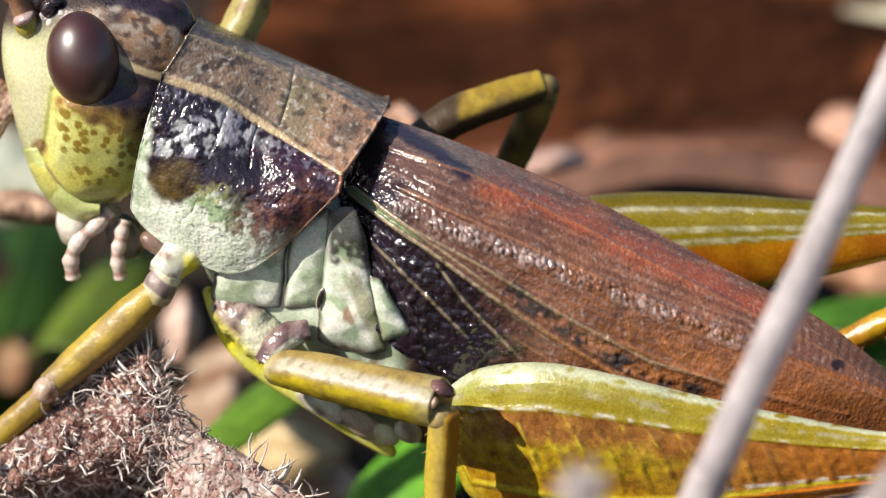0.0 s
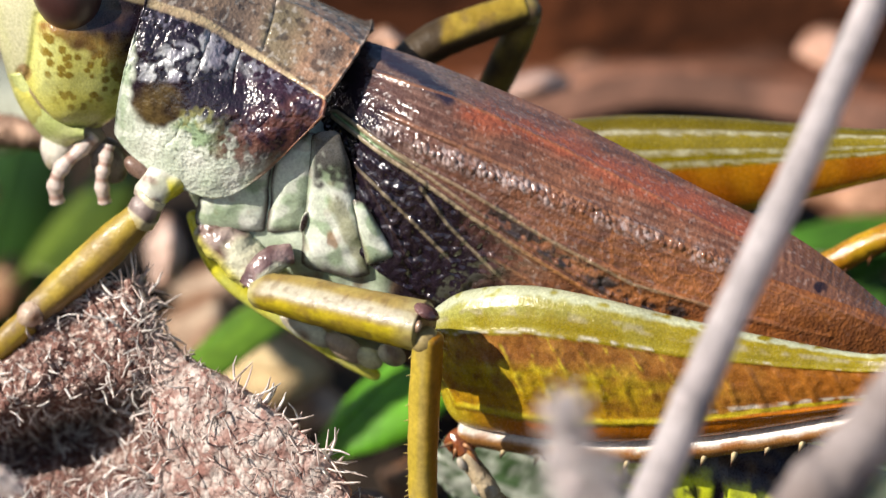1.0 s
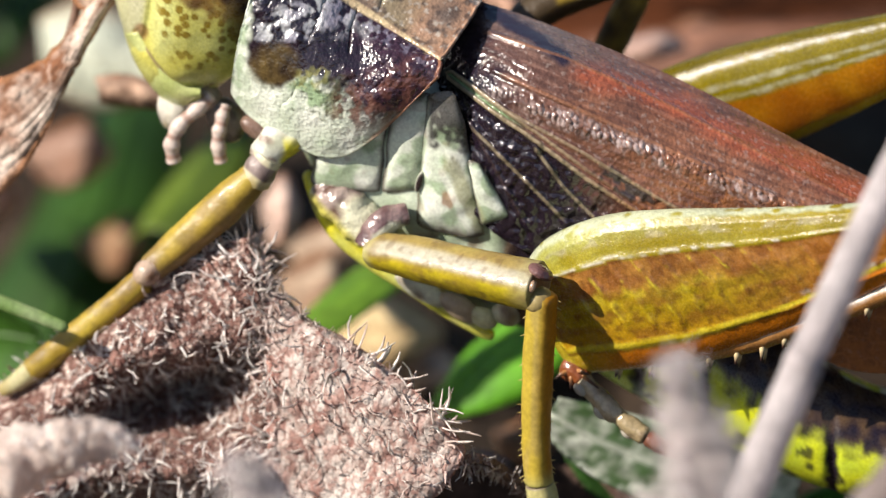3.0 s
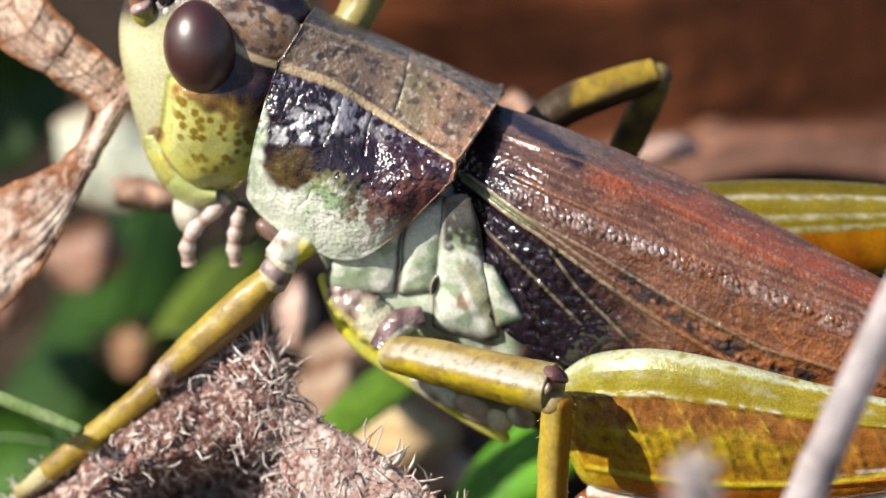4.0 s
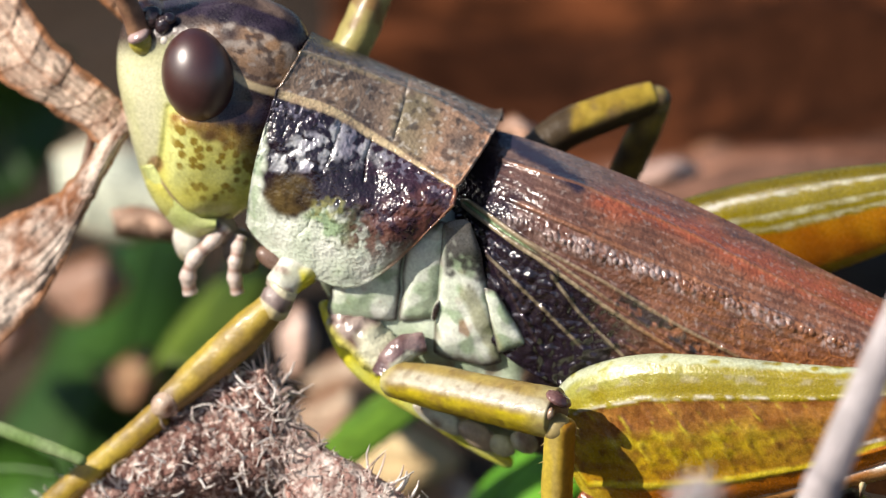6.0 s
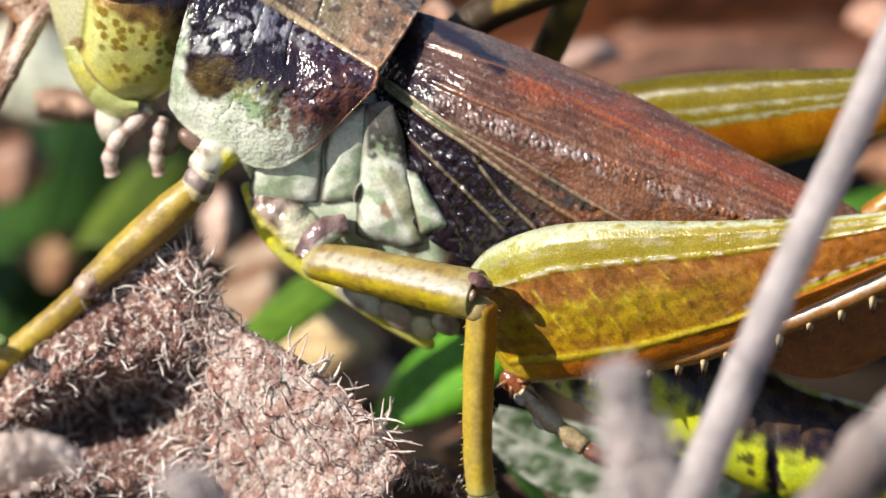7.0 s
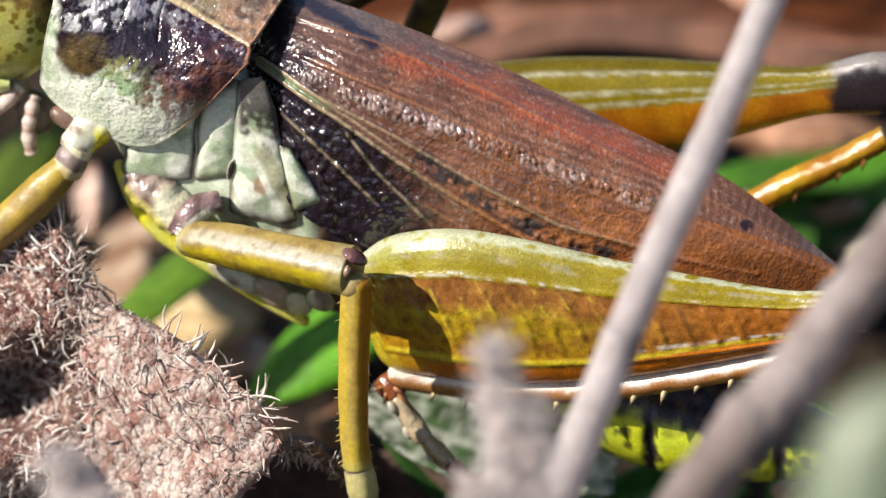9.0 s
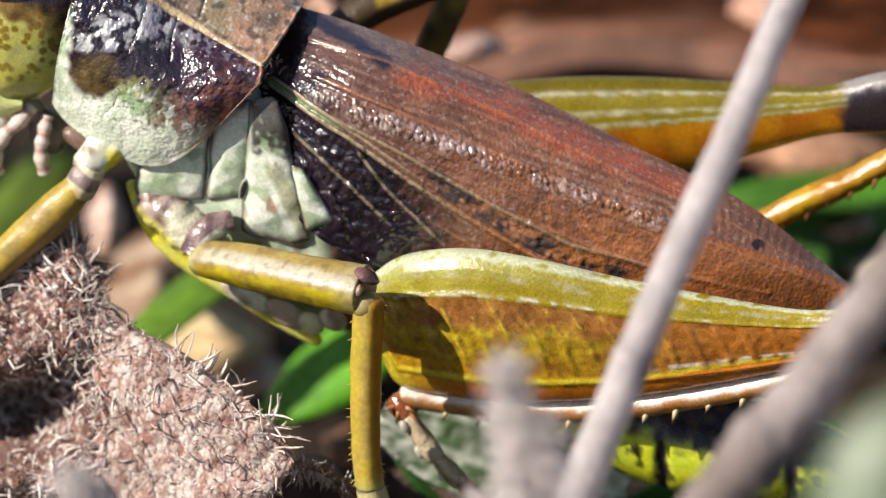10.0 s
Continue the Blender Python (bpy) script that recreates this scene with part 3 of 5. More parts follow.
# wings
W_TOP = [(655, 200, 1.0), (802, 250, 0.6), (1022, 342, 0.6), (1262, 466, 0.4), (1461, 572, 0.1), (1645, 722, -0.2)]
W_RIDGE = [(615, 235, 0.2), (790, 310, -1.65), (1000, 415, -1.7), (1240, 535, -1.6), (1450, 625, -1.3), (1643, 725, -0.5)]
W_MID = [(585, 305, -0.9), (740, 410, -2.85), (960, 530, -2.9), (1200, 640, -2.6), (1440, 700, -2.0), (1642, 730, -0.7)]
W_LOW = [(560, 372, -1.4), (680, 600, -2.7), (900, 705, -2.6), (1150, 785, -2.4), (1400, 866, -1.9), (1640, 738, -0.8)]
RIDGE_VEIN = [(622, 340), (690, 392), (771, 447), (870, 520), (967, 583), (1090, 660), (1230, 720)]
VEINS = [[(771, 464), (822, 534), (932, 645)], [(655, 426), (764, 533), (830, 600)], [(625, 330), (720, 400), (860, 476), (1000, 560), (1150, 640), (1400, 712)],
         [(700, 330), (900, 420), (1180, 545), (1420, 650), (1600, 720)], [(690, 262), (826, 306), (1000, 385), (1220, 500), (1440, 610), (1620, 712)],
         [(640, 390), (700, 500), (760, 610)], [(900, 590), (1050, 690), (1250, 780)], [(1080, 600), (1300, 690), (1500, 735)]]
SPARKLE = [(660, 345), (714, 372), (857, 431), (1024, 494), (1083, 514), (1182, 557), (1306, 600)]
RED = [(826, 324), (988, 376), (1163, 462), (1344, 544)]
FLECKS = [(905, 518), (1043, 607), (1147, 667), (1230, 690)]


def tegmen(s, t):
    p = spline([on(c, s) for c in (W_TOP, W_RIDGE, W_MID, W_LOW)], t)
    gx, gy = draw(p)
    lift = 0.0
    for v in VEINS:
        lift = lift + 0.08 * bell(away(gx, gy, v)[0], 4.5)
    d, f = away(gx, gy, RIDGE_VEIN)
    lift += 0.16 * bell(d - 4, 5) + 0.10 * bell(d + 9, 4)
    d, f = away(gx, gy, SPARKLE)
    n1 = nz(p, 0.9, 3)
    lift += 0.12 * bell(d, 15)
    lift += 0.007 * np.sin(2 * np.pi * (d / 17 + 1.1 * nz(p, 0.6, 2)))
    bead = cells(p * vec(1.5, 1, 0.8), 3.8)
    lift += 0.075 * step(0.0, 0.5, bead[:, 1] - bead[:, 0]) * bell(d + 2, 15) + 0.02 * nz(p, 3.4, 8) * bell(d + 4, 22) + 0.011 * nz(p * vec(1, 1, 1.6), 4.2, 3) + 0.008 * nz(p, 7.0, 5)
    # crackled lower field
    net = cells(p, 1.3)
    crackle = step(940, 1150, gx) * step(-30, 30, d)
    lift += 0.018 * step(0.10, 0.0, net[:, 1] - net[:, 0]) * crackle - 0.006 * nz(p, 7.0, 5) * crackle
    inky = step(-4, 14, away(gx, gy, RIDGE_VEIN)[0]) * step(980, 840, gx)
    fleck = bell(away(gx, gy, FLECKS)[0], 22)
    rough = 0.05 * n1 + 0.03 * nz(p * vec(0.5, 1, 1), 1.7, 6) * step(760, 950, gx) + 0.02 * nz(p, 4.5, 9) * step(950, 760, gx) + (0.012 + 0.10 * inky + 0.05 * fleck) * nz(p, 2.8, 1) + (0.006 + 0.09 * inky + 0.06 * fleck) * nz(p, 5.0, 4)
    return p + ((lift + rough) * (1 - 0.6 * step(1150, 1450, gx)))[:, None] * vec(0, -0.85, 0.5) * MM


def tegmen_colour(s, t, p):
    gx, gy = draw(p)
    n1, n2, n3 = nz(p, 0.8), nz(p, 2.2, 2), nz(p, 5.0, 7)
    c = mix((0.26, 0.112, 0.062), (0.15, 0.068, 0.045), 0.5 + 0.9 * n1)
    c = mix(c, (0.085, 0.048, 0.042), 0.7 * step(900, 720, gx))
    d, f = away(gx, gy, SPARKLE)
    c = mix(c, mix((0.25, 0.10, 0.035), (0.15, 0.06, 0.03), 0.5 + 1.3 * n2), step(850, 1250, gx) * step(-30, 60, d))
    wave = np.sin(2 * np.pi * (d / 17 + 0.8 * nz(p * vec(0.4, 1, 1), 0.6, 2)))
    c = mix(c, (0.07, 0.038, 0.03), 0.4 * step(0.2, 1.0, wave + 0.8 * n2))
    c = mix(c, (0.34, 0.20, 0.15), 0.3 * step(0.5, 1.1, -wave + 0.9 * n2) * step(-10, -30, d))
    c = mix(c, (0.17, 0.13, 0.11), 0.6 * step(-60, -130, d) * step(1000, 800, gx))
    d, f = away(gx, gy, RED)
    c = mix(c, (0.38, 0.09, 0.04), 0.7 * step(34, 4, np.abs(d) + 14 * n1 + 8 * n2) * step(-0.01, 0.08, f))
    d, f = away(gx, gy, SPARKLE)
    # silver sheen and glints of the beaded ridge put into the pigment
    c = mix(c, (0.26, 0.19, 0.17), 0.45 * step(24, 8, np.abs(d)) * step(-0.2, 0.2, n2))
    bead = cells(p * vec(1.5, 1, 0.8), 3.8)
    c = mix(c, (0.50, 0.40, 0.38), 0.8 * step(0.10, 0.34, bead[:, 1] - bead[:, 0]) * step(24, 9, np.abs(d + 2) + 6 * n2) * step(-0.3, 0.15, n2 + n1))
    # fine silvery sparkle painted as pale specks
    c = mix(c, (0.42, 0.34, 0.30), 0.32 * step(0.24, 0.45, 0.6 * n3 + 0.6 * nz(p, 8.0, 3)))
    c = mix(c, (0.07, 0.035, 0.025), (0.4 - 0.25 * step(850, 1000, gx)) * step(0.22, 0.42, nz(p, 3.6, 13)))
    c = mix(c, mix((0.36, 0.12, 0.03), (0.26, 0.09, 0.03), 0.5 + n1 + n2), 0.7 * step(1080, 1400, gx) * step(-20, 60, away(gx, gy, SPARKLE)[0]))
    # the inky base and lower field; the root's ink also paints the shield's shadow
    d, f = away(gx, gy, RIDGE_VEIN)
    low = step(-4, 10, d) * step(960, 820, gx - 0.3 * (gy - 500) + 40 * n2)
    root = step(752, 650, gx - 0.25 * (gy - 300) + 26 * n2)
    c = mix(c, INK, np.maximum(low, root))
    c = mix(c, (0.012, 0.012, 0.03), 0.9 * step(20, 6, np.abs(away(gx, gy, [(690, 222), (760, 262), (822, 306)])[0]) + 5 * n2))
    d, f = away(gx, gy, FLECKS)
    c = mix(c, (0.03, 0.028, 0.03), 0.9 * step(24, 12, np.abs(d) + 8 * n2) * step(-0.25, 0.1, n2 + 0.5 * n3))
    # net of small orange veins
    net = cells(p, 1.3)
    c = mix(c, (0.46, 0.17, 0.05), 0.4 * step(0.07, 0.02, net[:, 1] - net[:, 0]) * step(940, 1150, gx) * step(-30, 30, away(gx, gy, SPARKLE)[0]))
    for k, v in enumerate(VEINS):
        d, f = away(gx, gy, v)
        tint = (0.40, 0.33, 0.20) if k < 3 else (0.05, 0.03, 0.03) if k == 5 else (0.34, 0.15, 0.07)
        c = mix(c, tint, 0.45 * step(3.4, 1.2, np.abs(d)) * step(1.0, 0.85, f) * step(0.0, 0.05, f))
    d, f = away(gx, gy, RIDGE_VEIN)
    ridge = mix((0.40, 0.33, 0.20), (0.36, 0.16, 0.05), step(0.45, 0.75, f))
    c = mix(c, ridge, 0.65 * np.maximum(step(3.6, 1.6, np.abs(d - 4)), step(3.0, 1.3, np.abs(d + 9)) * 0.8 * step(0.6, 0.4, f)))
    c = mix(c, (0.22, 0.34, 0.16), 0.6 * step(5, 2, np.abs(d + 3)) * step(0.32, 0.2, f))
    return mix(c, INK, 0.9 * spot(gx + 6 * n2, gy + 6 * n3, 1482, 646, 12, 9))


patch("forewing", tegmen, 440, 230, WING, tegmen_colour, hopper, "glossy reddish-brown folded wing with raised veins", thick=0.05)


def far_tegmen(s, t):
    rows = [[(x + 1.1 * GRID * 0.2 * (0.7 - 2 * b), y - 22 * (0.7 - 2 * b), 0.7 - b) for x, y, b in c] for c in (W_TOP, W_RIDGE, W_MID, W_LOW)]
    return spline([on(c, s) for c in rows], t) + vec(0, 0, -1.1) * MM


patch("forewing", far_tegmen, 110, 60, WING, lambda s, t, p: mix(RUST, INK, step(0.2, 0.05, s)), hopper, thick=0.05)

# legs


def leg_colour(base, dark, ends=0.0):
    def f(s, a, p):
        c = mix(base, dark, 0.35 + 0.9 * nz(p, 0.9))
        c = mix(c, STRAW, 0.4 * step(0.2, 0.5, nz(p, 1.6, 4)))
        return mix(c, (0.10, 0.07, 0.05), ends * np.maximum(step(0.06, 0.0, s), step(0.94, 1.0, s)))
    return f


def YOUNG(s, a, p):
    c = leg_colour(OLIVE, STRAW, 0.7)(s, a, p)
    return mix(c, (0.16, 0.10, 0.04), 0.5 * step(0.12, 0.42, nz(p, 1.3, 9)) + 0.35 * step(0.2, 0.5, nz(p, 3.5, 2)))


def limb(name, pts, r, mat=None, colour=None, label="", parent=None, n=60, around=28, flat=1.0, origin=None, rough=0.04, keels=0.035):
    rr = spline([(x,) for x in r], np.linspace(0, 1, len(pts)))[:, 0]
    return tube(name, [(at(*p), q) for p, q in zip(pts, rr)], n, around, mat or LEG, colour or YOUNG, parent or hopper, label, flat, origin, rough, keels)


BAND = (0.17, 0.13, 0.11)
# fore leg
limb("fore_coxa", [(345, 440, -2.2), (312, 458, -2.5), (286, 494, -2.9)], (0.60, 0.66, 0.50), label="white and yellow hip joint",
     rough=0.10,
     colour=lambda s, a, p: mix(mix(mix((0.66, 0.66, 0.58), (0.44, 0.46, 0.34), 0.4 + nz(p, 1.6)), (0.22, 0.12, 0.09), 0.7 * step(0.18, 0.4, nz(p, 2.2, 6))), LEMON, step(0, 14, draw(p)[0] - 318 + 20 * nz(p, 1.5)) * step(440, 470, draw(p)[1])))
limb("fore_trochanter", [(300, 482, -2.95), (286, 503, -3.05), (270, 530, -3.15)], (0.46, 0.54, 0.50), label="pale ring with a grey-brown band", keels=0.06, rough=0.08,
     colour=lambda s, a, p: mix(mix((0.56, 0.52, 0.36), (0.42, 0.34, 0.14), step(0.6, 1, s) + nz(p, 2)), mix((0.12, 0.085, 0.08), (0.30, 0.24, 0.22), 0.5 + nz(p, 2.5)), step(0.24, 0.30, s + 0.08 * nz(p, 1.4)) * step(0.70, 0.62, s + 0.08 * nz(p, 1.4))))
limb("fore_femur", [(277, 515, -3.05), (225, 566, -3.4), (150, 632, -3.8), (84, 688, -4.2)], (0.50, 0.64, 0.60, 0.48), label="olive-yellow thigh",
     colour=lambda s, a, p: mix(mix(mix(OLIVE, STRAW, 0.5 + nz(p, 1.0)), (0.20, 0.115, 0.035), 0.75 * step(-2, 22, away(*draw(p), [(277, 515), (225, 566), (150, 632), (84, 688)])[0] * -1 + 6 * nz(p, 1.5))), (0.20, 0.13, 0.05), 0.5 * step(0.1, 0.45, nz(p * vec(0.6, 1, 0.6), 1.7, 4)) + 0.7 * step(0.65, 1, s + 0.2 * nz(p, 1.2))))
ellipsoid("knee", at(82, 690, -4.45), (0.50, 0.46, 0.44), 18, PRONOTUM, lambda s, w, p: mix((0.42, 0.32, 0.24), (0.18, 0.09, 0.05), 0.35 + 1.6 * nz(p, 1.8)), hopper, "pale brown shiny knee", tilt=-35)
ellipsoid("coxal_plate", at(278, 432, -2.35), (0.62, 0.4, 0.36), 16, CUTICLE, lambda s, w, p: mix((0.26, 0.17, 0.13), (0.12, 0.07, 0.05), 0.5 + nz(p, 2)), hopper, "brown plate over the hip", tilt=32)
limb("fore_tibia", [(78, 700, -4.3), (20, 752, -4.6), (-60, 815, -4.9), (-128, 868, -5.1)], (0.44, 0.46, 0.44, 0.42), label="yellow shin")
limb("fore_tarsus", [(-122, 862, -5.1), (-150, 886, -5.2), (-178, 902, -5.2)], (0.38, 0.32, 0.24), colour=leg_colour((0.5, 0.46, 0.25), OLIVE, 0.5))
# mid leg
limb("mid_coxa", [(385, 540, -1.9), (430, 566, -2.3), (488, 622, -2.8)], (0.55, 0.74, 0.62), label="mottled brown hip joint with a pale collar", rough=0.16, mat=PRONOTUM,
     colour=lambda s, a, p: mix(mix(mix((0.10, 0.055, 0.045), (0.34, 0.27, 0.24), 0.25 + 1.8 * nz(p, 2.4)), (0.58, 0.58, 0.42), step(0.52, 0.66, s + 0.1 * nz(p, 2))), (0.60, 0.56, 0.12), step(4, 20, away(*draw(p), [(385, 545), (430, 590), (488, 650)])[0])))
limb("mid_trochanter", [(548, 584, -2.75), (518, 592, -3.0), (492, 612, -3.3), (474, 646, -3.55)], (0.34, 0.46, 0.50, 0.46), label="purplish-grey ring with a white edge", rough=0.10, mat=PRONOTUM,
     colour=lambda s, a, p: mix(mix((0.10, 0.055, 0.055), (0.30, 0.21, 0.20), 0.4 + 1.2 * nz(p, 2.2)), (0.60, 0.62, 0.48), np.maximum(step(-2, -9, away(*draw(p), [(560, 600), (512, 594), (482, 620), (466, 660)])[0] + 4 * nz(p, 2)), 0)))


def mid_thigh(s, a, p):
    """Olive above, a painted grey-lilac sheen along the middle, lemon-olive below, a pale root."""
    w = away(*draw(p), [(484, 650), (560, 664), (680, 692), (780, 716)])[0] / 42 + 0.16 * nz(p * vec(0.5, 1, 1), 1.3)
    c = mix((0.36, 0.28, 0.075), (0.27, 0.19, 0.06), 0.5 + nz(p, 1.5))
    c = mix(c, (0.47, 0.45, 0.36), 0.8 * step(0.40, 0.15, np.abs(w + 0.20)) * step(0.06, 0.2, s))
    c = mix(c, mix((0.50, 0.41, 0.012), (0.40, 0.30, 0.02), 0.5 + nz(p, 2.0, 3)), step(0.10, 0.34, w))
    c = mix(c, (0.46, 0.45, 0.22), 0.75 * step(0.14, 0.03, s))
    c = mix(c, (0.30, 0.28, 0.15), 0.6 * step(0.80, 0.95, s))
    c = mix(c, (0.14, 0.08, 0.03), 0.45 * step(0.15, 0.4, nz(p, 3.5, 7)))
    return mix(c, (0.13, 0.055, 0.045), 0.8 * step(0.965, 1.0, s + 0.02 * nz(p, 2)))


limb("mid_femur", [(480, 648, -3.55), (560, 664, -4.2), (680, 692, -5.1), (784, 716, -5.75)], (0.56, 0.72, 0.78, 0.84), label="olive-yellow thigh with a lemon underside", n=110, around=48, colour=mid_thigh, keels=0.05, rough=0.02)
ellipsoid("knee", at(784, 688, -5.85), (0.46, 0.40, 0.20), 18, PRONOTUM, lambda s, w, p: mix((0.08, 0.035, 0.035), (0.22, 0.12, 0.11), 0.4 + nz(p, 2.5)), hopper, "purplish-brown knee plate", tilt=28)
ellipsoid("knee", at(768, 714, -6.26), (0.14, 0.20, 0.22), 14, PRONOTUM, lambda s, w, p: mix((0.26, 0.16, 0.10), (0.36, 0.26, 0.18), 0.4 + nz(p, 2.5)), hopper, "purplish-brown knee plate", tilt=20)
ellipsoid("knee_lobe", at(780, 738, -5.95), (0.50, 0.52, 0.46), 18, LEG, lambda s, w, p: mix((0.34, 0.27, 0.11), (0.16, 0.07, 0.03), step(0.62, 0.9, s) + 0.5 * nz(p, 2)), hopper, "olive lobe of the knee")
limb("mid_tibia", [(787, 722, -5.9), (779, 860, -6.1), (776, 990, -6.3), (782, 1068, -6.4)], (0.50, 0.50, 0.46, 0.47), label="amber-yellow shin", n=60, around=24,
     colour=lambda s, a, p: mix(mix(mix(STRAW, (0.40, 0.30, 0.10), 0.6 * step(0.1, 0.4, nz(p * vec(1, 1, 0.15), 3.0, 3))), (0.42, 0.18, 0.008), step(-12, 10, draw(p)[0] - 788 + 16 * nz(p * vec(1, 1, 0.3), 0.9))), (0.50, 0.46, 0.14), step(0.8, 1.0, s)))
limb("tarsal_joint", [(782, 1064, -6.4), (788, 1090, -6.4), (792, 1118, -6.4)], (0.46, 0.50, 0.46), colour=lambda s, a, p: mix((0.50, 0.46, 0.20), BAND, step(0.85, 1, s) + step(0.12, 0, s)))
limb("tarsal_joint", [(793, 1116, -6.4), (796, 1145, -6.4), (800, 1175, -6.4)], (0.44, 0.40, 0.30), colour=lambda s, a, p: mix((0.36, 0.30, 0.14), (0.10, 0.05, 0.03), step(0.4, 0.8, s)))
for k in range(26):
    # short bristles down the shins
    f = 0.05 + 0.9 * k / 25
    for row, r in (([(787, 722, -5.9), (779, 860, -6.1), (776, 990, -6.3), (782, 1068, -6.4)], 0.5), ([(78, 700, -4.3), (20, 752, -4.6), (-60, 815, -4.9), (-128, 868, -5.1)], 0.36)):
        g = spline(row, f)
        side = random.choice((-1, 1))
        a0 = at(*g) + vec(side * r * 0.9, -0.1, 0) * MM
        a1 = a0 + vec(side * random.uniform(0.10, 0.2), -0.05, random.uniform(-0.15, 0.05)) * MM
        tube("bristle", [(a0, 0.02), ((a0 + a1) / 2, 0.016), (a1, 0.006)], 4, 5, SPINE, plain((0.5, 0.38, 0.12)), hopper)

# hind legs


def across(rows, gx, gy):
    """How far down between a limb's upper and lower outline a point lies (0 to 1), and the limb's depth there."""
    e = np.array(rows)
    ty = np.interp(gx, e[:, 0], e[:, 1])
    by = np.interp(gx, e[:, 2], e[:, 3])
    return (gy - ty) / (by - ty), by - ty


def chevron(w, depth, gx):
    slant = (gx - 0.55 * np.abs(w - 0.56) * depth * np.where(w < 0.56, -1, 0.7)) / 48
    return slant


def femur_colour(far, rows):
    def f(s, a, p):
        gx, gy = draw(p)
        w, depth = across(rows, gx, gy)
        n1, n2 = nz(p, 1.1), nz(p, 2.6, 3)
        w = w + 0.012 * n2
        c = mix((0.27, 0.21, 0.006), (0.34, 0.31, 0.04), step(0.40, 0.05, s) + 0.7 * n1)
        c = mix(c, (0.40, 0.44, 0.14), 0.45 * step(0.22, 0.10, w + 0.03 * n2) * step(0.55, 0.2, s))
        c = mix(c, (0.54, 0.59, 0.42), 0.85 * step(0.085, 0.04, w + 0.02 * n2) * step(-0.5, -0.1, n2) + 0.35 * step(0.10, 0.02, s) * step(0.3, 0.2, w))
        c = mix(c, (0.46, 0.42, 0.36), 0.35 * step(0.05, 0.02, np.abs(w - 0.16) + 0.02 * n2) * step(-0.1, 0.3, n2 + n1))
        # white line along the side keel paints its glint
        c = mix(c, (0.64, 0.62, 0.54), 0.75 * step(0.286, 0.296, w) * step(0.318, 0.306, w) * step(-0.25, 0.1, n2 + 0.3 - s))
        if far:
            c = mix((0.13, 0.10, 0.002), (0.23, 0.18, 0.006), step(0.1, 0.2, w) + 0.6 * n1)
            # three broken white lines paint glints along the far thigh
            for line in (0.14, 0.34, 0.46):
                c = mix(c, (0.60, 0.61, 0.48), 0.55 * step(0.038, 0.008, np.abs(w - line) + 0.02 * n2) * (0.45 + 0.55 * step(-0.3, 0.3, nz(p, 5.0) + 0.5 * n1)))
            c = mix(c, mix((0.32, 0.10, 0.004), (0.46, 0.19, 0.006), 0.5 + n1), step(0.49, 0.53, w))
            c = mix(c, (0.55, 0.36, 0.02), step(0.93, 0.97, w))
            c = mix(c, mix((0.025, 0.018, 0.022), (0.26, 0.24, 0.23), step(0.34, 0.12, w + 0.1 * n2)), step(1625, 1650, gx + 10 * n2))
        else:
            plum = mix((0.30, 0.125, 0.028), (0.42, 0.21, 0.045), 0.5 + n1)
            plum = mix(plum, (0.16, 0.055, 0.02), 0.55 * step(0.1, 0.4, n2))
            gold = mix((0.50, 0.38, 0.014), (0.60, 0.50, 0.04), 0.5 + n2)
            moss = mix(mix((0.44, 0.32, 0.010), (0.31, 0.205, 0.012), 0.5 + n2), (0.46, 0.22, 0.008), 0.6 * step(0.62, 0.85, w))
            rib = np.abs((chevron(w, depth, gx) + 0.16 * n2 + 0.15 * n1) % 1 - 0.5)
            lower = step(0.44, 0.60, w + 0.10 * n1)
            flank = mix(plum, moss, np.maximum(lower * step(0.62, 0.38, s), 0.8 * step(0.20, 0.06, s)))
            flank = mix(flank, gold, 0.75 * step(0.10, 0.03, rib + 0.08 * n1 + 0.06 * n2) * step(0.80, 0.68, w) * step(0.62, 0.40, s) * step(-0.25, 0.1, n2 + n1))
            flank = mix(flank, (0.14, 0.05, 0.012), 0.5 * step(0.10, 0.35, nz(p, 4.5, 8)))
            flank = mix(flank, gold, 0.55 * step(0.06, 0.02, np.abs(w - 0.56 + 0.02 * np.sin(gx / 7.6))) * step(0.50, 0.35, s) * step(-0.3, 0.1, n2))
            flank = mix(flank, (0.34, 0.115, 0.012), 0.75 * step(0.42, 0.68, s))
            flank = mix(flank, (0.20, 0.07, 0.015), 0.5 * step(0.05, 0.35, nz(p * vec(0.3, 1, 1), 2.4, 6)))
            c = mix(c, flank, step(0.312, 0.328, w))
            low = w + 0.08 * step(0.4, 0.7, s)
            # pale glints painted along the lower keel
            c = mix(c, (0.68, 0.63, 0.52), 0.8 * step(0.030, 0.012, np.abs(low - 0.83)) * step(0.48, 0.58, s) * step(-0.3, 0.1, n2))
            c = mix(c, gold, step(0.030, 0.015, np.abs(low - 0.88)))
            c = mix(c, mix((0.52, 0.16, 0.006), gold, step(0.26, 0.10, s)), step(0.905, 0.93, low))
        return mix(c, mix(INK, (0.10, 0.07, 0.06), 0.5 + n2), step(0.90, 0.94, s + 0.01 * n1 + 0.02 * np.clip(w, 0, 1)))
    return f


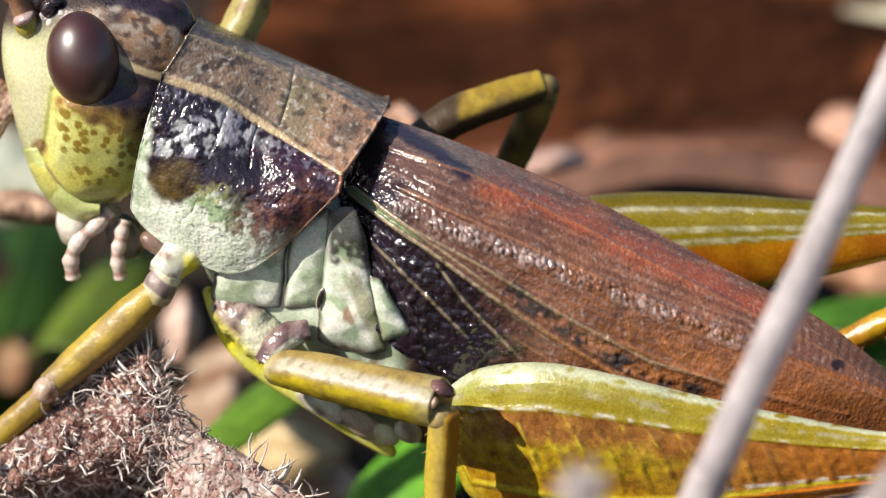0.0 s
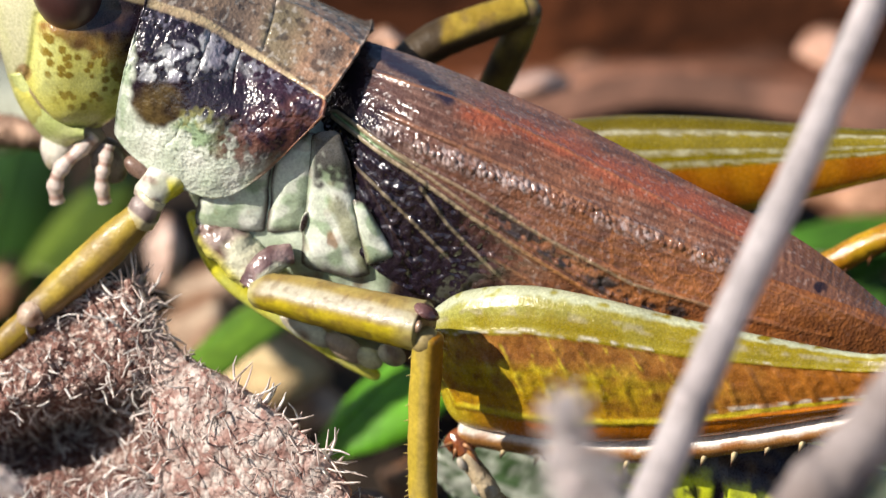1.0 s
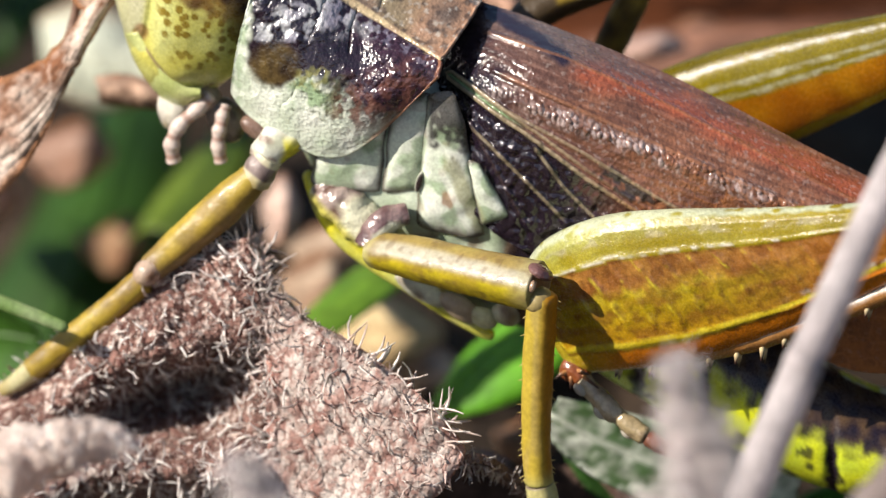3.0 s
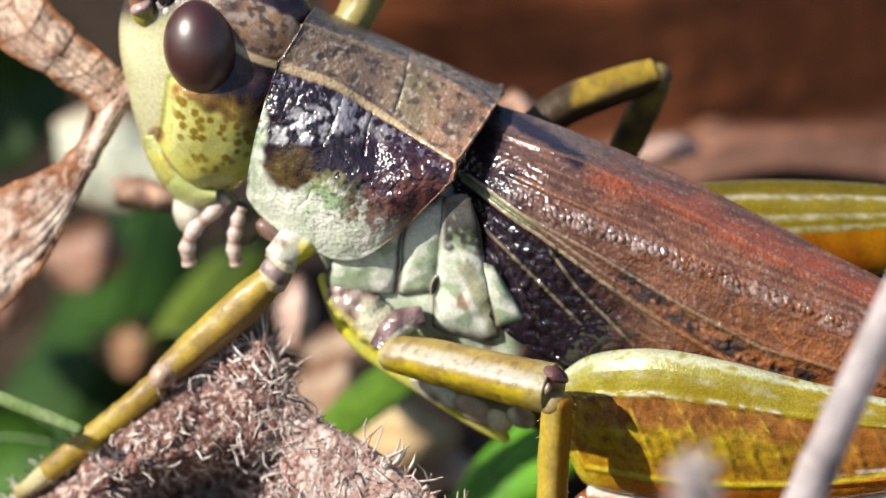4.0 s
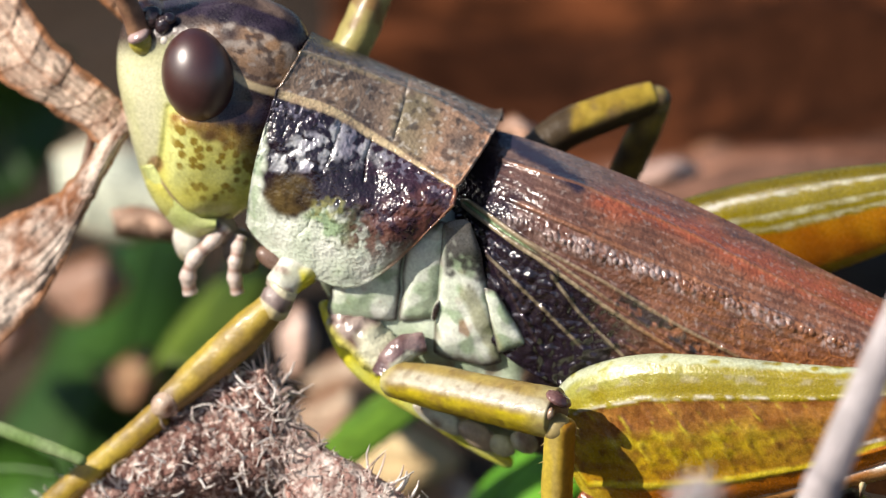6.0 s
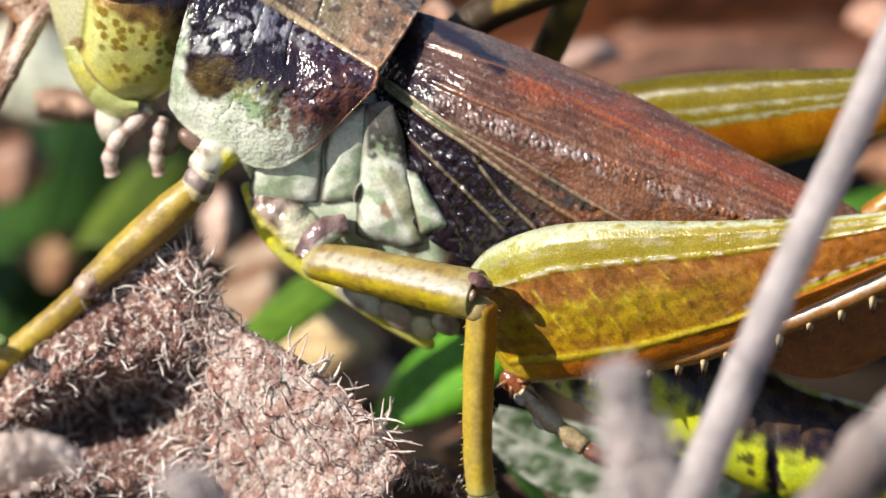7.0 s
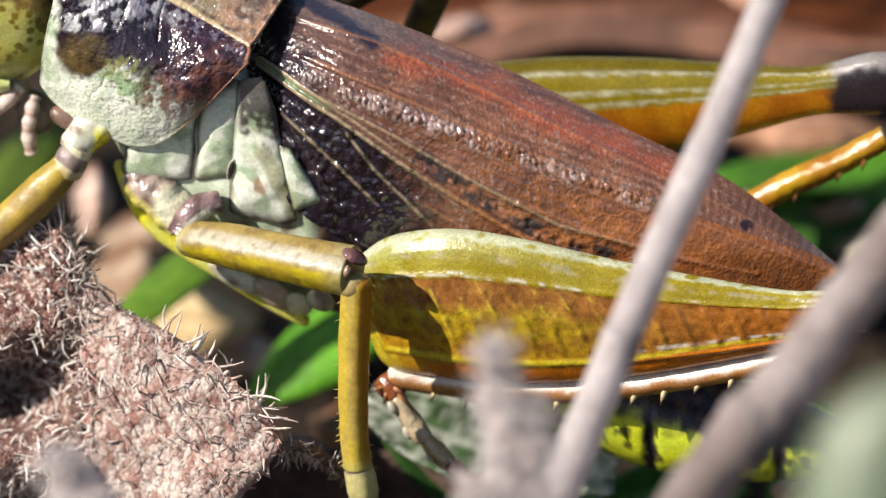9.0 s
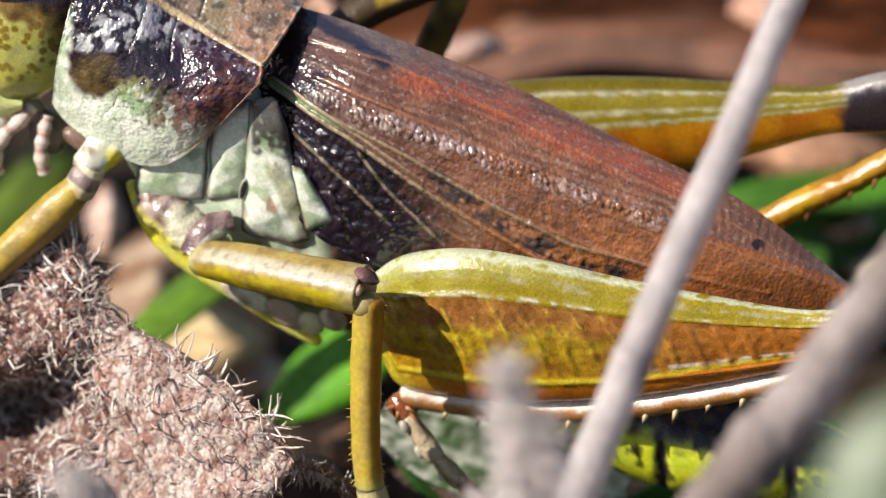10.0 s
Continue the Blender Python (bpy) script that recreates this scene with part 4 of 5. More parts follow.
def femur_relief(rows):
    def f(gx, gy, p):
        w, depth = across(rows, gx, gy)
        rib = np.abs(chevron(w, depth, gx) % 1 - 0.5)
        ridge = 0.05 * bell(w - 0.03, 0.028) + 0.08 * bell(w - 0.30, 0.018) + 0.08 * bell(w - 0.88, 0.022) + 0.04 * bell(w - 0.12, 0.02)
        flank = step(0.32, 0.40, w) * step(0.86, 0.76, w)
        return ridge - 0.03 * flank + flank * (0.06 * step(0.22, 0.04, rib) + 0.03 * nz(p, 3.4, 2)) + 0.03 * nz(p, 2) + 0.015 * nz(p, 5)
    return f


HIND = [(790, 690, 800, 800, -3.0, 0.5), (850, 655, 835, 878, -3.3, 0.9), (958, 645, 940, 903, -3.6, 1.05), (1078, 664, 1060, 916, -3.8, 1.0), (1258, 708, 1250, 910, -4.0, 0.85),
        (1409, 740, 1410, 889, -4.15, 0.7), (1550, 765, 1550, 866, -4.3, 0.5), (1640, 770, 1640, 850, -4.4, 0.55), (1690, 795, 1690, 845, -4.4, 0.35)]
HIP = at(800, 745, -3.2)
hind = loft("hind_femur", HIND, 300, 170, FEMUR, femur_colour(False, HIND), hopper, "swollen amber and green jumping thigh with chevron ridges", power=2.25, origin=HIP, bulge=femur_relief(HIND))


def shin(pts, origin, spines, dark=False):
    def pale(s, a, p):
        below = away(*draw(p), [(g[0], g[1]) for g in pts])[0]
        # white upper edge paints the shin's glossy highlight
        return mix(mix((0.72, 0.68, 0.60), (0.36, 0.17, 0.05), step(-2, 9, below + 5 * nz(p, 2))), (0.34, 0.13, 0.03), 0.7 * step(0.2, 0.4, nz(p, 1.6, 3)) * step(-10, 4, below))

    def amber(s, a, p):
        return mix(mix((0.34, 0.14, 0.008), (0.46, 0.27, 0.012), 0.5 + 1.2 * nz(p, 1)), (0.06, 0.04, 0.03), step(0.93, 1, s))
    tib = limb("hind_tibia", pts, (0.42, 0.44, 0.42, 0.40) if dark else (0.42, 0.42, 0.40, 0.36), origin=origin, label="pale amber shin with a row of spines", mat=FEMUR, rough=0.07, n=110, colour=amber if dark else pale)
    for i in range(spines):
        f = 0.12 + 0.72 * i / max(1, spines - 1)
        g = spline(pts, f)
        for side in (-1, 1):
            root = at(g[0] - 4, g[1] + 12, g[2] + 0.18 * side)
            tip = at(g[0] - 14, g[1] + 34 + 5 * (i % 3), g[2] + 0.42 * side)
            tube("tibial_spine", [(root, 0.13), ((root + tip) / 2, 0.085), (tip, 0.015)], 5, 6, SPINE,
                 lambda s, a, p: mix((0.40, 0.16, 0.04) if dark else (0.62, 0.5, 0.28), (0.05, 0.02, 0.015), step(0.4, 0.8, s)), tib, origin=origin)
    return tib


KNEE = at(1650, 860, -4.3)
hind_shin = shin([(838, 900, -3.4), (1000, 924, -3.6), (1160, 934, -3.8), (1300, 924, -4.0), (1480, 898, -4.2), (1650, 860, -4.3)], KNEE, 12)
for seg, r, tone, tag in (([(826, 902, -3.4), (842, 922, -3.6), (856, 944, -3.8)], (0.34, 0.42, 0.32), (0.20, 0.06, 0.02), "reddish-brown heel with spurs"),
                          ([(850, 935, -3.8), (880, 985, -4.0), (905, 1020, -4.1)], (0.30, 0.34, 0.30), (0.42, 0.34, 0.22), "tan foot joint"),
                          ([(902, 1014, -4.1), (925, 1040, -4.2), (948, 1062, -4.3)], (0.28, 0.32, 0.28), (0.34, 0.27, 0.15), "tan foot joint"),
                          ([(944, 1058, -4.3), (970, 1082, -4.3), (1000, 1100, -4.3)], (0.26, 0.26, 0.18), (0.20, 0.08, 0.05), "dark foot end with claws")):
    limb("tarsal_joint", seg, r, parent=hind_shin, origin=KNEE, n=20, around=16, label=tag, rough=0.16, mat=PRONOTUM, colour=lambda s, a, p, c=tone: mix(c, (0.10, 0.05, 0.03), 0.5 * step(0.1, 0.4, nz(p, 2)) + 0.7 * step(0.88, 1, s)))
for g in ((846, 958), (872, 1004), (912, 1046)):
    ellipsoid("pad", at(*g, -4.2) - KNEE, (0.15, 0.15, 0.26), 10, LEG, plain((0.52, 0.48, 0.40)), hind_shin, "white foot pad", tilt=-30)
for tip in ((806, 930), (830, 952), (868, 936), (880, 962)):
    tube("spur", [(at(840, 920, -3.7) - KNEE, 0.10), (at((840 + tip[0]) / 2, (916 + tip[1]) / 2, -4.0) - KNEE, 0.08), (at(*tip, -4.1) - KNEE, 0.02)], 6, 6, SPINE, lambda s, a, p: mix((0.40, 0.18, 0.06), (0.04, 0.02, 0.02), step(0.4, 0.8, s)), hind_shin)

FAR_HIND = [(900, 400, 900, 440, 3.0, 0.5), (985, 362, 1040, 520, 3.4, 0.9), (1120, 345, 1180, 530, 3.7, 1.0), (1290, 347, 1330, 510, 3.9, 0.9), (1465, 360, 1480, 480, 4.0, 0.7),
            (1600, 368, 1610, 450, 4.1, 0.55), (1720, 345, 1725, 450, 4.2, 0.6), (1790, 360, 1790, 430, 4.2, 0.4)]
FAR_HIP = at(930, 440, 3.2)
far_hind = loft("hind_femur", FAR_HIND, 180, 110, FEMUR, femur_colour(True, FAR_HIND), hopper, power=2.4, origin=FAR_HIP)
FAR_KNEE = at(1740, 490, 4.2)
far_shin = shin([(1460, 626, 3.6), (1560, 574, 3.8), (1650, 537, 4.0), (1740, 490, 4.2)], FAR_KNEE, 6, True)

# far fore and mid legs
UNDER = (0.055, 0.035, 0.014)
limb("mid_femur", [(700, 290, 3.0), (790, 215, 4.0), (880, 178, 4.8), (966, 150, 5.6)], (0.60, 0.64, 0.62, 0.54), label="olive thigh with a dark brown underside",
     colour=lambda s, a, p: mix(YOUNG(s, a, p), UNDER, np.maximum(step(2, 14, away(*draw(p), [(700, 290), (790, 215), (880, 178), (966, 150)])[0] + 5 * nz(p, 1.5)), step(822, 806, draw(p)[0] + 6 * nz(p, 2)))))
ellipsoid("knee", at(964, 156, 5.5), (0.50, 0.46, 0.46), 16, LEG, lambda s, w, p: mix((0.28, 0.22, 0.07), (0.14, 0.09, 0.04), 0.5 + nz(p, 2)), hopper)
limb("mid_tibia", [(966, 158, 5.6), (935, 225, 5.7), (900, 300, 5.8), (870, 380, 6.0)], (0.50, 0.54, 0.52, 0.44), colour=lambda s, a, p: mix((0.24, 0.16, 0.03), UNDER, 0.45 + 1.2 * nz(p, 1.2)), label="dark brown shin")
limb("fore_femur", [(380, 120, 2.6), (425, 50, 3.4), (460, -30, 4.2), (478, -90, 4.8)], (0.5, 0.62, 0.6, 0.45), colour=lambda s, a, p: mix(mix((0.44, 0.40, 0.13), (0.30, 0.22, 0.08), 0.4 + nz(p, 1.1)), (0.20, 0.09, 0.03), 0.7 * step(0.15, 0.4, nz(p, 2.0, 3))), label="pale olive thigh")

# mouthparts and antennae
def palp(pts, r):
    f = np.linspace(0, 1, 13)
    rr = r * (1 + 0.14 * np.cos(2 * np.pi * 4 * f)) * (1 - 0.15 * f)
    tube("palp", [(q, k) for q, k in zip(on(pts, f), rr[::-1])], 60, 16, LEG, lambda s, a, p: mix((0.66, 0.56, 0.50), (0.40, 0.26, 0.21), step(0.5, 1.0, np.cos(8 * np.pi * s + np.pi)) + 0.5 * nz(p, 2)), hopper, "pale jointed mouth feeler", rough=0.05)


palp([(196, 372, -1.3), (172, 398, -1.6), (138, 430, -1.9), (126, 462, -2.0), (130, 494, -2.0)], 0.27)
palp([(222, 390, -1.2), (214, 420, -1.5), (208, 455, -1.7), (214, 494, -1.7)], 0.24)
ellipsoid("mandible", at(178, 378, -1.0), (0.7, 0.5, 0.55), 16, CUTICLE, lambda s, w, p: mix((0.20, 0.15, 0.12), (0.42, 0.36, 0.3), 0.4 + nz(p, 1.5)), hopper, "dark mouthparts")
ellipsoid("mouth_plate", at(222, 418, -0.9), (0.62, 0.5, 0.85), 20, CUTICLE, lambda s, w, p: mix((0.20, 0.17, 0.15), (0.06, 0.045, 0.04), 0.4 + 1.2 * nz(p, 1.8)), hopper, "dark grey mouthparts", tilt=-20)
limb("mouth_lobe", [(140, 380, -0.6), (130, 410, -0.8), (120, 430, -0.8)], (0.7, 0.6, 0.2), colour=leg_colour((0.6, 0.58, 0.5), (0.4, 0.35, 0.3)))
limb("antenna", [(48, 32, -0.9), (30, -10, -1.1), (5, -60, -1.4), (-40, -140, -2.2)], (0.42, 0.36, 0.30, 0.24), colour=lambda s, a, p: mix((0.30, 0.17, 0.10), (0.16, 0.08, 0.05), 0.5 + nz(p, 2)), label="brown feeler")
limb("antenna", [(60, 10, 0.7), (50, -50, 1.0), (60, -110, 1.4), (70, -180, 2.2)], (0.22, 0.2, 0.2, 0.16), colour=plain((0.22, 0.13, 0.08)))

# ---- ground and plants ----


def ground_height(x, y):
    r = math.hypot(x, y)
    f = 1 if r < 0.3 else 0.3 / r
    return (2.2 * noise.noise(Vector((x * 60, y * 60, 3))) + 1.2 * noise.noise(Vector((x * 210, y * 210, 1)))) * MM * f - 0.002


def build_ground():
    verts, faces = [], []
    rings, around = 150, 180
    for i in range(rings + 1):
        r = 0.002 * (1.0 + i * 0.35) if i < 90 else 0.065 * (1.2 ** (i - 90))
        for j in range(around):
            a = 2 * math.pi * j / around
            x, y = r * math.cos(a), 0.03 + r * math.sin(a)
            verts.append((x, y, ground_height(x, y)))
    faces = lattice(rings, around, True) + [tuple(reversed(range(around)))]
    ob = link_mesh("ground", verts, faces, SOIL)
    tagged(ob, "dark soil with crumbs of leaf litter", "ground", "", "structure")


build_ground()


def ribbon(name, centre, widths, label, category, mat, colour, n=60, m=12, cup=0.3, thick=0.15, group="", across_dir=(1, 0, 0)):
    """A blade or leaf strip: centre points (world, metres), widths in mm, a cupped section."""
    root = thing(name, centre[0], label, category, group)
    pts = [tuple(Vector(c) - Vector(centre[0])) for c in centre]

    def f(s, t):
        p = spline(pts, s)
        d = spline(pts, np.minimum(1, s + 0.02)) - spline(pts, np.maximum(0, s - 0.02))
        d /= np.linalg.norm(d, axis=1, keepdims=True)
        side = vec(*across_dir)
        e = side - d * (d @ side)[:, None]
        e /= np.linalg.norm(e, axis=1, keepdims=True)
        w = spline([(x,) for x in widths], s)[:, 0] * MM
        k = 2 * t - 1
        return p + e * (k * w / 2)[:, None] + np.cross(d, e) * (cup * w * (k * k - 0.3))[:, None]
    ob = patch("blade", f, n, m, mat, colour, root, "", thick)
    ob.location = (0, 0, 0)
    one = np.linspace(0, 1, 9)
    line = f(one, 0.5 * np.ones(9))
    rib = tube("midrib", [(p, 0.05 * max(widths) * (1 - 0.7 * k)) for p, k in zip(line, one)], 40, 8, mat, lambda s, a, p: np.broadcast_to(colour(s * 0 + 0.5, s * 0 + 0.5, p), p.shape), root, "raised middle rib")
    rib.location = (0, 0, 0)
    return root


def far(gx, gy, d):
    """World place seen behind drawing point gx, gy, d mm deeper than the insect along the lens."""
    gx, gy, d = (np.asarray(v, float) for v in (gx, gy, d))
    k = 1 + d / 240
    u, v = (gx - 784) / GRID * k, (441 - gy) / GRID * k
    return np.stack((u * MM, (d * CE + v * SE) * MM, STAND + (v * CE - d * SE) * MM), axis=-1)


# foreground stalks
FUZZY = []


def stalk(pts, radii, label, colour, n=90, rough=0.10, knots=(), fuzz=0):
    a = far(*pts[0])
    root = thing("dry_stalk", a, label, "stalk", "dry stalks")
    ob = tube("stem", [(far(*p) - a, r) for p, r in zip(pts, radii)], n, 20, STALK, colour, root, rough=rough)
    ob.location = (0, 0, 0)
    for k, r in knots:
        c = far(*spline(pts, k)) - a
        kn = ellipsoid("node", c, (r, r, r * 1.3), 12, STALK, colour, root)
        kn.location = (0, 0, 0)
    if fuzz:
        FUZZY.append((root, pts, radii, fuzz))
    return root


def pale_stem(s, a, p):
    return mix((0.66, 0.615, 0.62), (0.52, 0.475, 0.48), 0.35 + 0.8 * nz(p, 0.5) + 0.3 * nz(p, 2.0))


def woolly(s, a, p):
    return mix((0.84, 0.775, 0.77), (0.62, 0.545, 0.54), 0.4 + 1.1 * nz(p, 0.9))


def grey_stem(s, a, p):
    return mix((0.50, 0.44, 0.43), (0.29, 0.24, 0.225), 0.45 + 0.9 * nz(p, 0.5) + 0.3 * nz(p, 2.0))


stalk([(978, 1480, -19), (1122, 1150, -19), (1240, 880, -19), (1338, 662, -19), (1444, 440, -19), (1532, 240, -19), (1640, 0, -19), (1712, -160, -19)], (0.68, 0.66, 0.60, 0.56, 0.53, 0.50, 0.46, 0.42),
      "pale dry grass stalk leaning before the insect", pale_stem, 120, 0.05, ((0.3, 0.62), (0.78, 0.5)))
stalk([(1180, 1360, -26), (1374, 1130, -26), (1478, 1010, -26), (1565, 910, -26), (1652, 800, -26), (1752, 675, -26), (1920, 450, -26)], (0.86, 0.88, 0.95, 0.90, 0.88, 0.84, 0.7),
      "grey-brown dry stem leaning over the litter", grey_stem, 110, 0.10, ((0.33, 0.98),))
stalk([(1090, 1340, -26), (1062, 1200, -26), (1046, 1080, -26), (1040, 980, -26), (1034, 905, -26), (1030, 856, -26)], (0.20, 0.22, 0.24, 0.26, 0.22, 0.22), "fuzzy grey broken stalk end", woolly, 90, 0.6, ((0.99, 0.30), (0.66, 0.34)), 900)
stalk([(1085, 1100, -26), (1094, 1040, -26), (1090, 985, -26), (1082, 950, -26)], (0.2, 0.34, 0.32, 0.18), "small fuzzy grey bud on the litter", woolly, 40, 0.5, (), 420)
stalk([(1190, 1320, -24), (1120, 1210, -24), (1085, 1110, -24), (1075, 1040, -24)], (0.3, 0.36, 0.32, 0.2), "short fuzzy grey side twig", woolly, 50, 0.25, (), 400)
stalk([(960, 1340, -24), (990, 1240, -24), (1000, 1160, -24), (985, 1090, -24)], (0.3, 0.36, 0.4, 0.3), "short fuzzy tan side twig", woolly, 50, 0.25, (), 400)
stalk([(380, 1340, -24), (345, 1240, -24), (300, 1130, -24), (262, 1040, -24)], (1.0, 0.95, 0.8, 0.5), "blurred grey woolly stalk end", lambda s, a, p: mix((0.54, 0.48, 0.49), (0.36, 0.30, 0.30), 0.4 + nz(p, 0.7)), 60, 0.3, (), 900)
# clump added where the leaf lobe shows in sun, bright pigment for sunlight
stalk([(-420, 1180, -14), (-250, 1080, -14), (-130, 1020, -14), (-40, 992, -14), (50, 990, -14)], (1.0, 1.1, 1.0, 0.8, 0.35), "blurred beige clump added for the leaf lobe's sunlit end", lambda s, a, p: mix((0.90, 0.80, 0.73), (0.66, 0.54, 0.48), 0.4 + nz(p, 0.7) + 0.6 * nz(p, 2.5)), 60, 0.35, (), 260)
stalk([(-300, 1310, -26), (-60, 1275, -26), (180, 1236, -26), (420, 1275, -26), (700, 1290, -26), (980, 1286, -26), (1250, 1300, -26)], (1.5, 1.4, 1.6, 1.0, 0.8, 0.9, 0.9), "woolly grey stem lying across the litter", lambda s, a, p: mix((0.74, 0.665, 0.66), (0.46, 0.39, 0.38), 0.4 + 1.2 * nz(p, 0.35)), 110, 0.4, (), 3000)

# felted leaf under the feet
FELT_BASE = MIDDLE + Vector(at(250, 1340, -9))
felted = thing("dead_leaf", FELT_BASE, "curled pinkish-brown dead leaf covered in pale hairs", "leaf", "dead leaves")


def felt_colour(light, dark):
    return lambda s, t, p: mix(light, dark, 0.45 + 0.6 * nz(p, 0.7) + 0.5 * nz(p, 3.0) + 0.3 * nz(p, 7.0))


FLAP_L = [(262, 630, -3.3), (290, 700, -4.4), (296, 800, -5.3), (296, 920, -5.9), (304, 1050, -6.3), (318, 1180, -6.6), (330, 1360, -6.8)]
FLAP_R = [(276, 634, -3.1), (322, 742, -4.4), (484, 843, -6.0), (598, 936, -7.0), (642, 1030, -7.6), (548, 1150, -8.0), (496, 1360, -8.6)]


def flap(s, t):
    a, b = spline(FLAP_L, s), spline(FLAP_R, s)
    g = a + (b - a) * t[:, None]
    p = at(g[:, 0], g[:, 1], g[:, 2] - 0.5 * np.sin(np.pi * t) * s)
    flake = cells(p * vec(1, 1, 0.7) + 0.22 * MM * nz(p, 1.6, 3)[:, None] + 0.1 * MM * nz(p, 4, 1)[:, None] * vec(1, 0, -1), 3.0)
    out = 0.35 * nz(p, 0.5, 2) + 0.09 * nz(p, 1.5) + 0.06 * nz(p, 3.0) + 0.04 * nz(p, 6) + 0.024 * step(0.0, 0.3, flake[:, 1] - flake[:, 0]) - 0.25 * bell(1 - t, 0.05)
    p = p + out[:, None] * vec(0, -1, 0.4) * MM
    p[:, 0] += 0.15 * MM * nz(p, 1.5, 3) * t
    return p


# the shaded lobe swells forward, ends in an overhang, then begins again further down
LOBE_TOP = [(-520, 1120, -4.5), (-260, 960, -4.5), (-90, 830, -4.2), (60, 722, -3.6), (165, 655, -3.0), (262, 630, -3.2)]
SWELL = [(-520, 1250, -8), (-260, 1090, -7.2), (-60, 920, -6.3), (60, 846, -6.0), (190, 818, -5.8), (292, 790, -5.2)]
NOOK = [(-520, 1300, -8.2), (-260, 1150, -7.0), (-60, 990, -5.0), (70, 925, -2.3), (195, 885, -2.0), (294, 845, -5.0)]
SWELL_LOW = [(-520, 1380, -10), (-260, 1230, -9), (-60, 1070, -7.6), (90, 1045, -7.2), (210, 1040, -6.8), (303, 1050, -6.3)]
NOOK_LOW = [(-520, 1420, -9), (-260, 1300, -7.6), (-50, 1155, -4.6), (95, 1130, -3.8), (212, 1120, -4.0), (306, 1110, -6.0)]
LOBE_END = [(-520, 1480, -9.0), (-260, 1400, -8.5), (-20, 1340, -7.0), (110, 1330, -6.6), (222, 1330, -6.6), (326, 1350, -6.8)]


def lobe(s, t):
    p = spline([on(c, s) for c in (LOBE_TOP, SWELL, NOOK, SWELL_LOW, NOOK_LOW, LOBE_END)], t)
    return p + (0.6 * nz(p, 0.45, 4) + 0.28 * nz(p, 1.0, 8) + 0.18 * nz(p, 2.1, 1) + 0.12 * nz(p, 4.2, 2))[:, None] * vec(0, -1, 0.5) * MM


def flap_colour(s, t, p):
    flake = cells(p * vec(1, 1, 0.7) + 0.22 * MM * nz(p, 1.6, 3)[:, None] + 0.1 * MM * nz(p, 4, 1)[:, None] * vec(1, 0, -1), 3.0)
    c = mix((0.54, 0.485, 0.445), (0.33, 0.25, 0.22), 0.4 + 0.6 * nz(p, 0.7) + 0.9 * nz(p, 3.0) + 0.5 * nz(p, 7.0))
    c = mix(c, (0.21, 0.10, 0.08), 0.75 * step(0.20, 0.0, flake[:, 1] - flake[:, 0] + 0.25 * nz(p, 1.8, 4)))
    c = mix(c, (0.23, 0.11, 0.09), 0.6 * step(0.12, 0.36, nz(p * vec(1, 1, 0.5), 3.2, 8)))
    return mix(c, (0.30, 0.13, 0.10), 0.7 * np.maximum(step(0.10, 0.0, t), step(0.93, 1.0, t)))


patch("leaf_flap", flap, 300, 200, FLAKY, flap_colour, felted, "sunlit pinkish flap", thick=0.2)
def shaded_lobe_colour(s, t, p):
    # brown pigment set darker than the flap's to carry the lobe's shade
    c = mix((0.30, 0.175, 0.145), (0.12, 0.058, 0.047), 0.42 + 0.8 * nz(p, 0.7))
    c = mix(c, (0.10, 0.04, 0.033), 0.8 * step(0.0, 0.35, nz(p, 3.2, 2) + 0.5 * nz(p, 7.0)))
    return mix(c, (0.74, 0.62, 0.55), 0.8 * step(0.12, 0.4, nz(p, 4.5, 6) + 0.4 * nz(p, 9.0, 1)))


patch("leaf_lobe", lobe, 260, 300, FELT, shaded_lobe_colour, felted, "brown folded lobe, painted darker for its shaded side", thick=0.2)


# rim swept far back as an added, unseen roof that keeps sun out
def arch(s, t):
    a = spline([(636, 1026, -7.2), (676, 1020, -6.6), (726, 1046, -6.0), (800, 1110, -5.4), (880, 1250, -4.8)], s)
    p = at(a[:, 0] + 10 * t, a[:, 1] + 26 * np.sin(np.pi * t) - 8 * t, a[:, 2] + 8.5 * t)
    return p + (0.25 * nz(p, 1.4, 6))[:, None] * vec(0, -1, 0.5) * MM


patch("leaf_rim", arch, 50, 40, FELT, felt_colour((0.30, 0.20, 0.17), (0.14, 0.09, 0.07)), felted, "dark curled rim, run back unseen as an added roof", thick=0.3)


# backing sheet of the hollow, its deep shade put into a dark pigment
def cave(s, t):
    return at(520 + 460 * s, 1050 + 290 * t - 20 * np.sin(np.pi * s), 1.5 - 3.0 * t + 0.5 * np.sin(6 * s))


patch("leaf_inside", cave, 40, 30, FELT, felt_colour((0.16, 0.10, 0.08), (0.07, 0.045, 0.035)), felted, "inner side of the curl, painted dark for deep shade", thick=0.2)


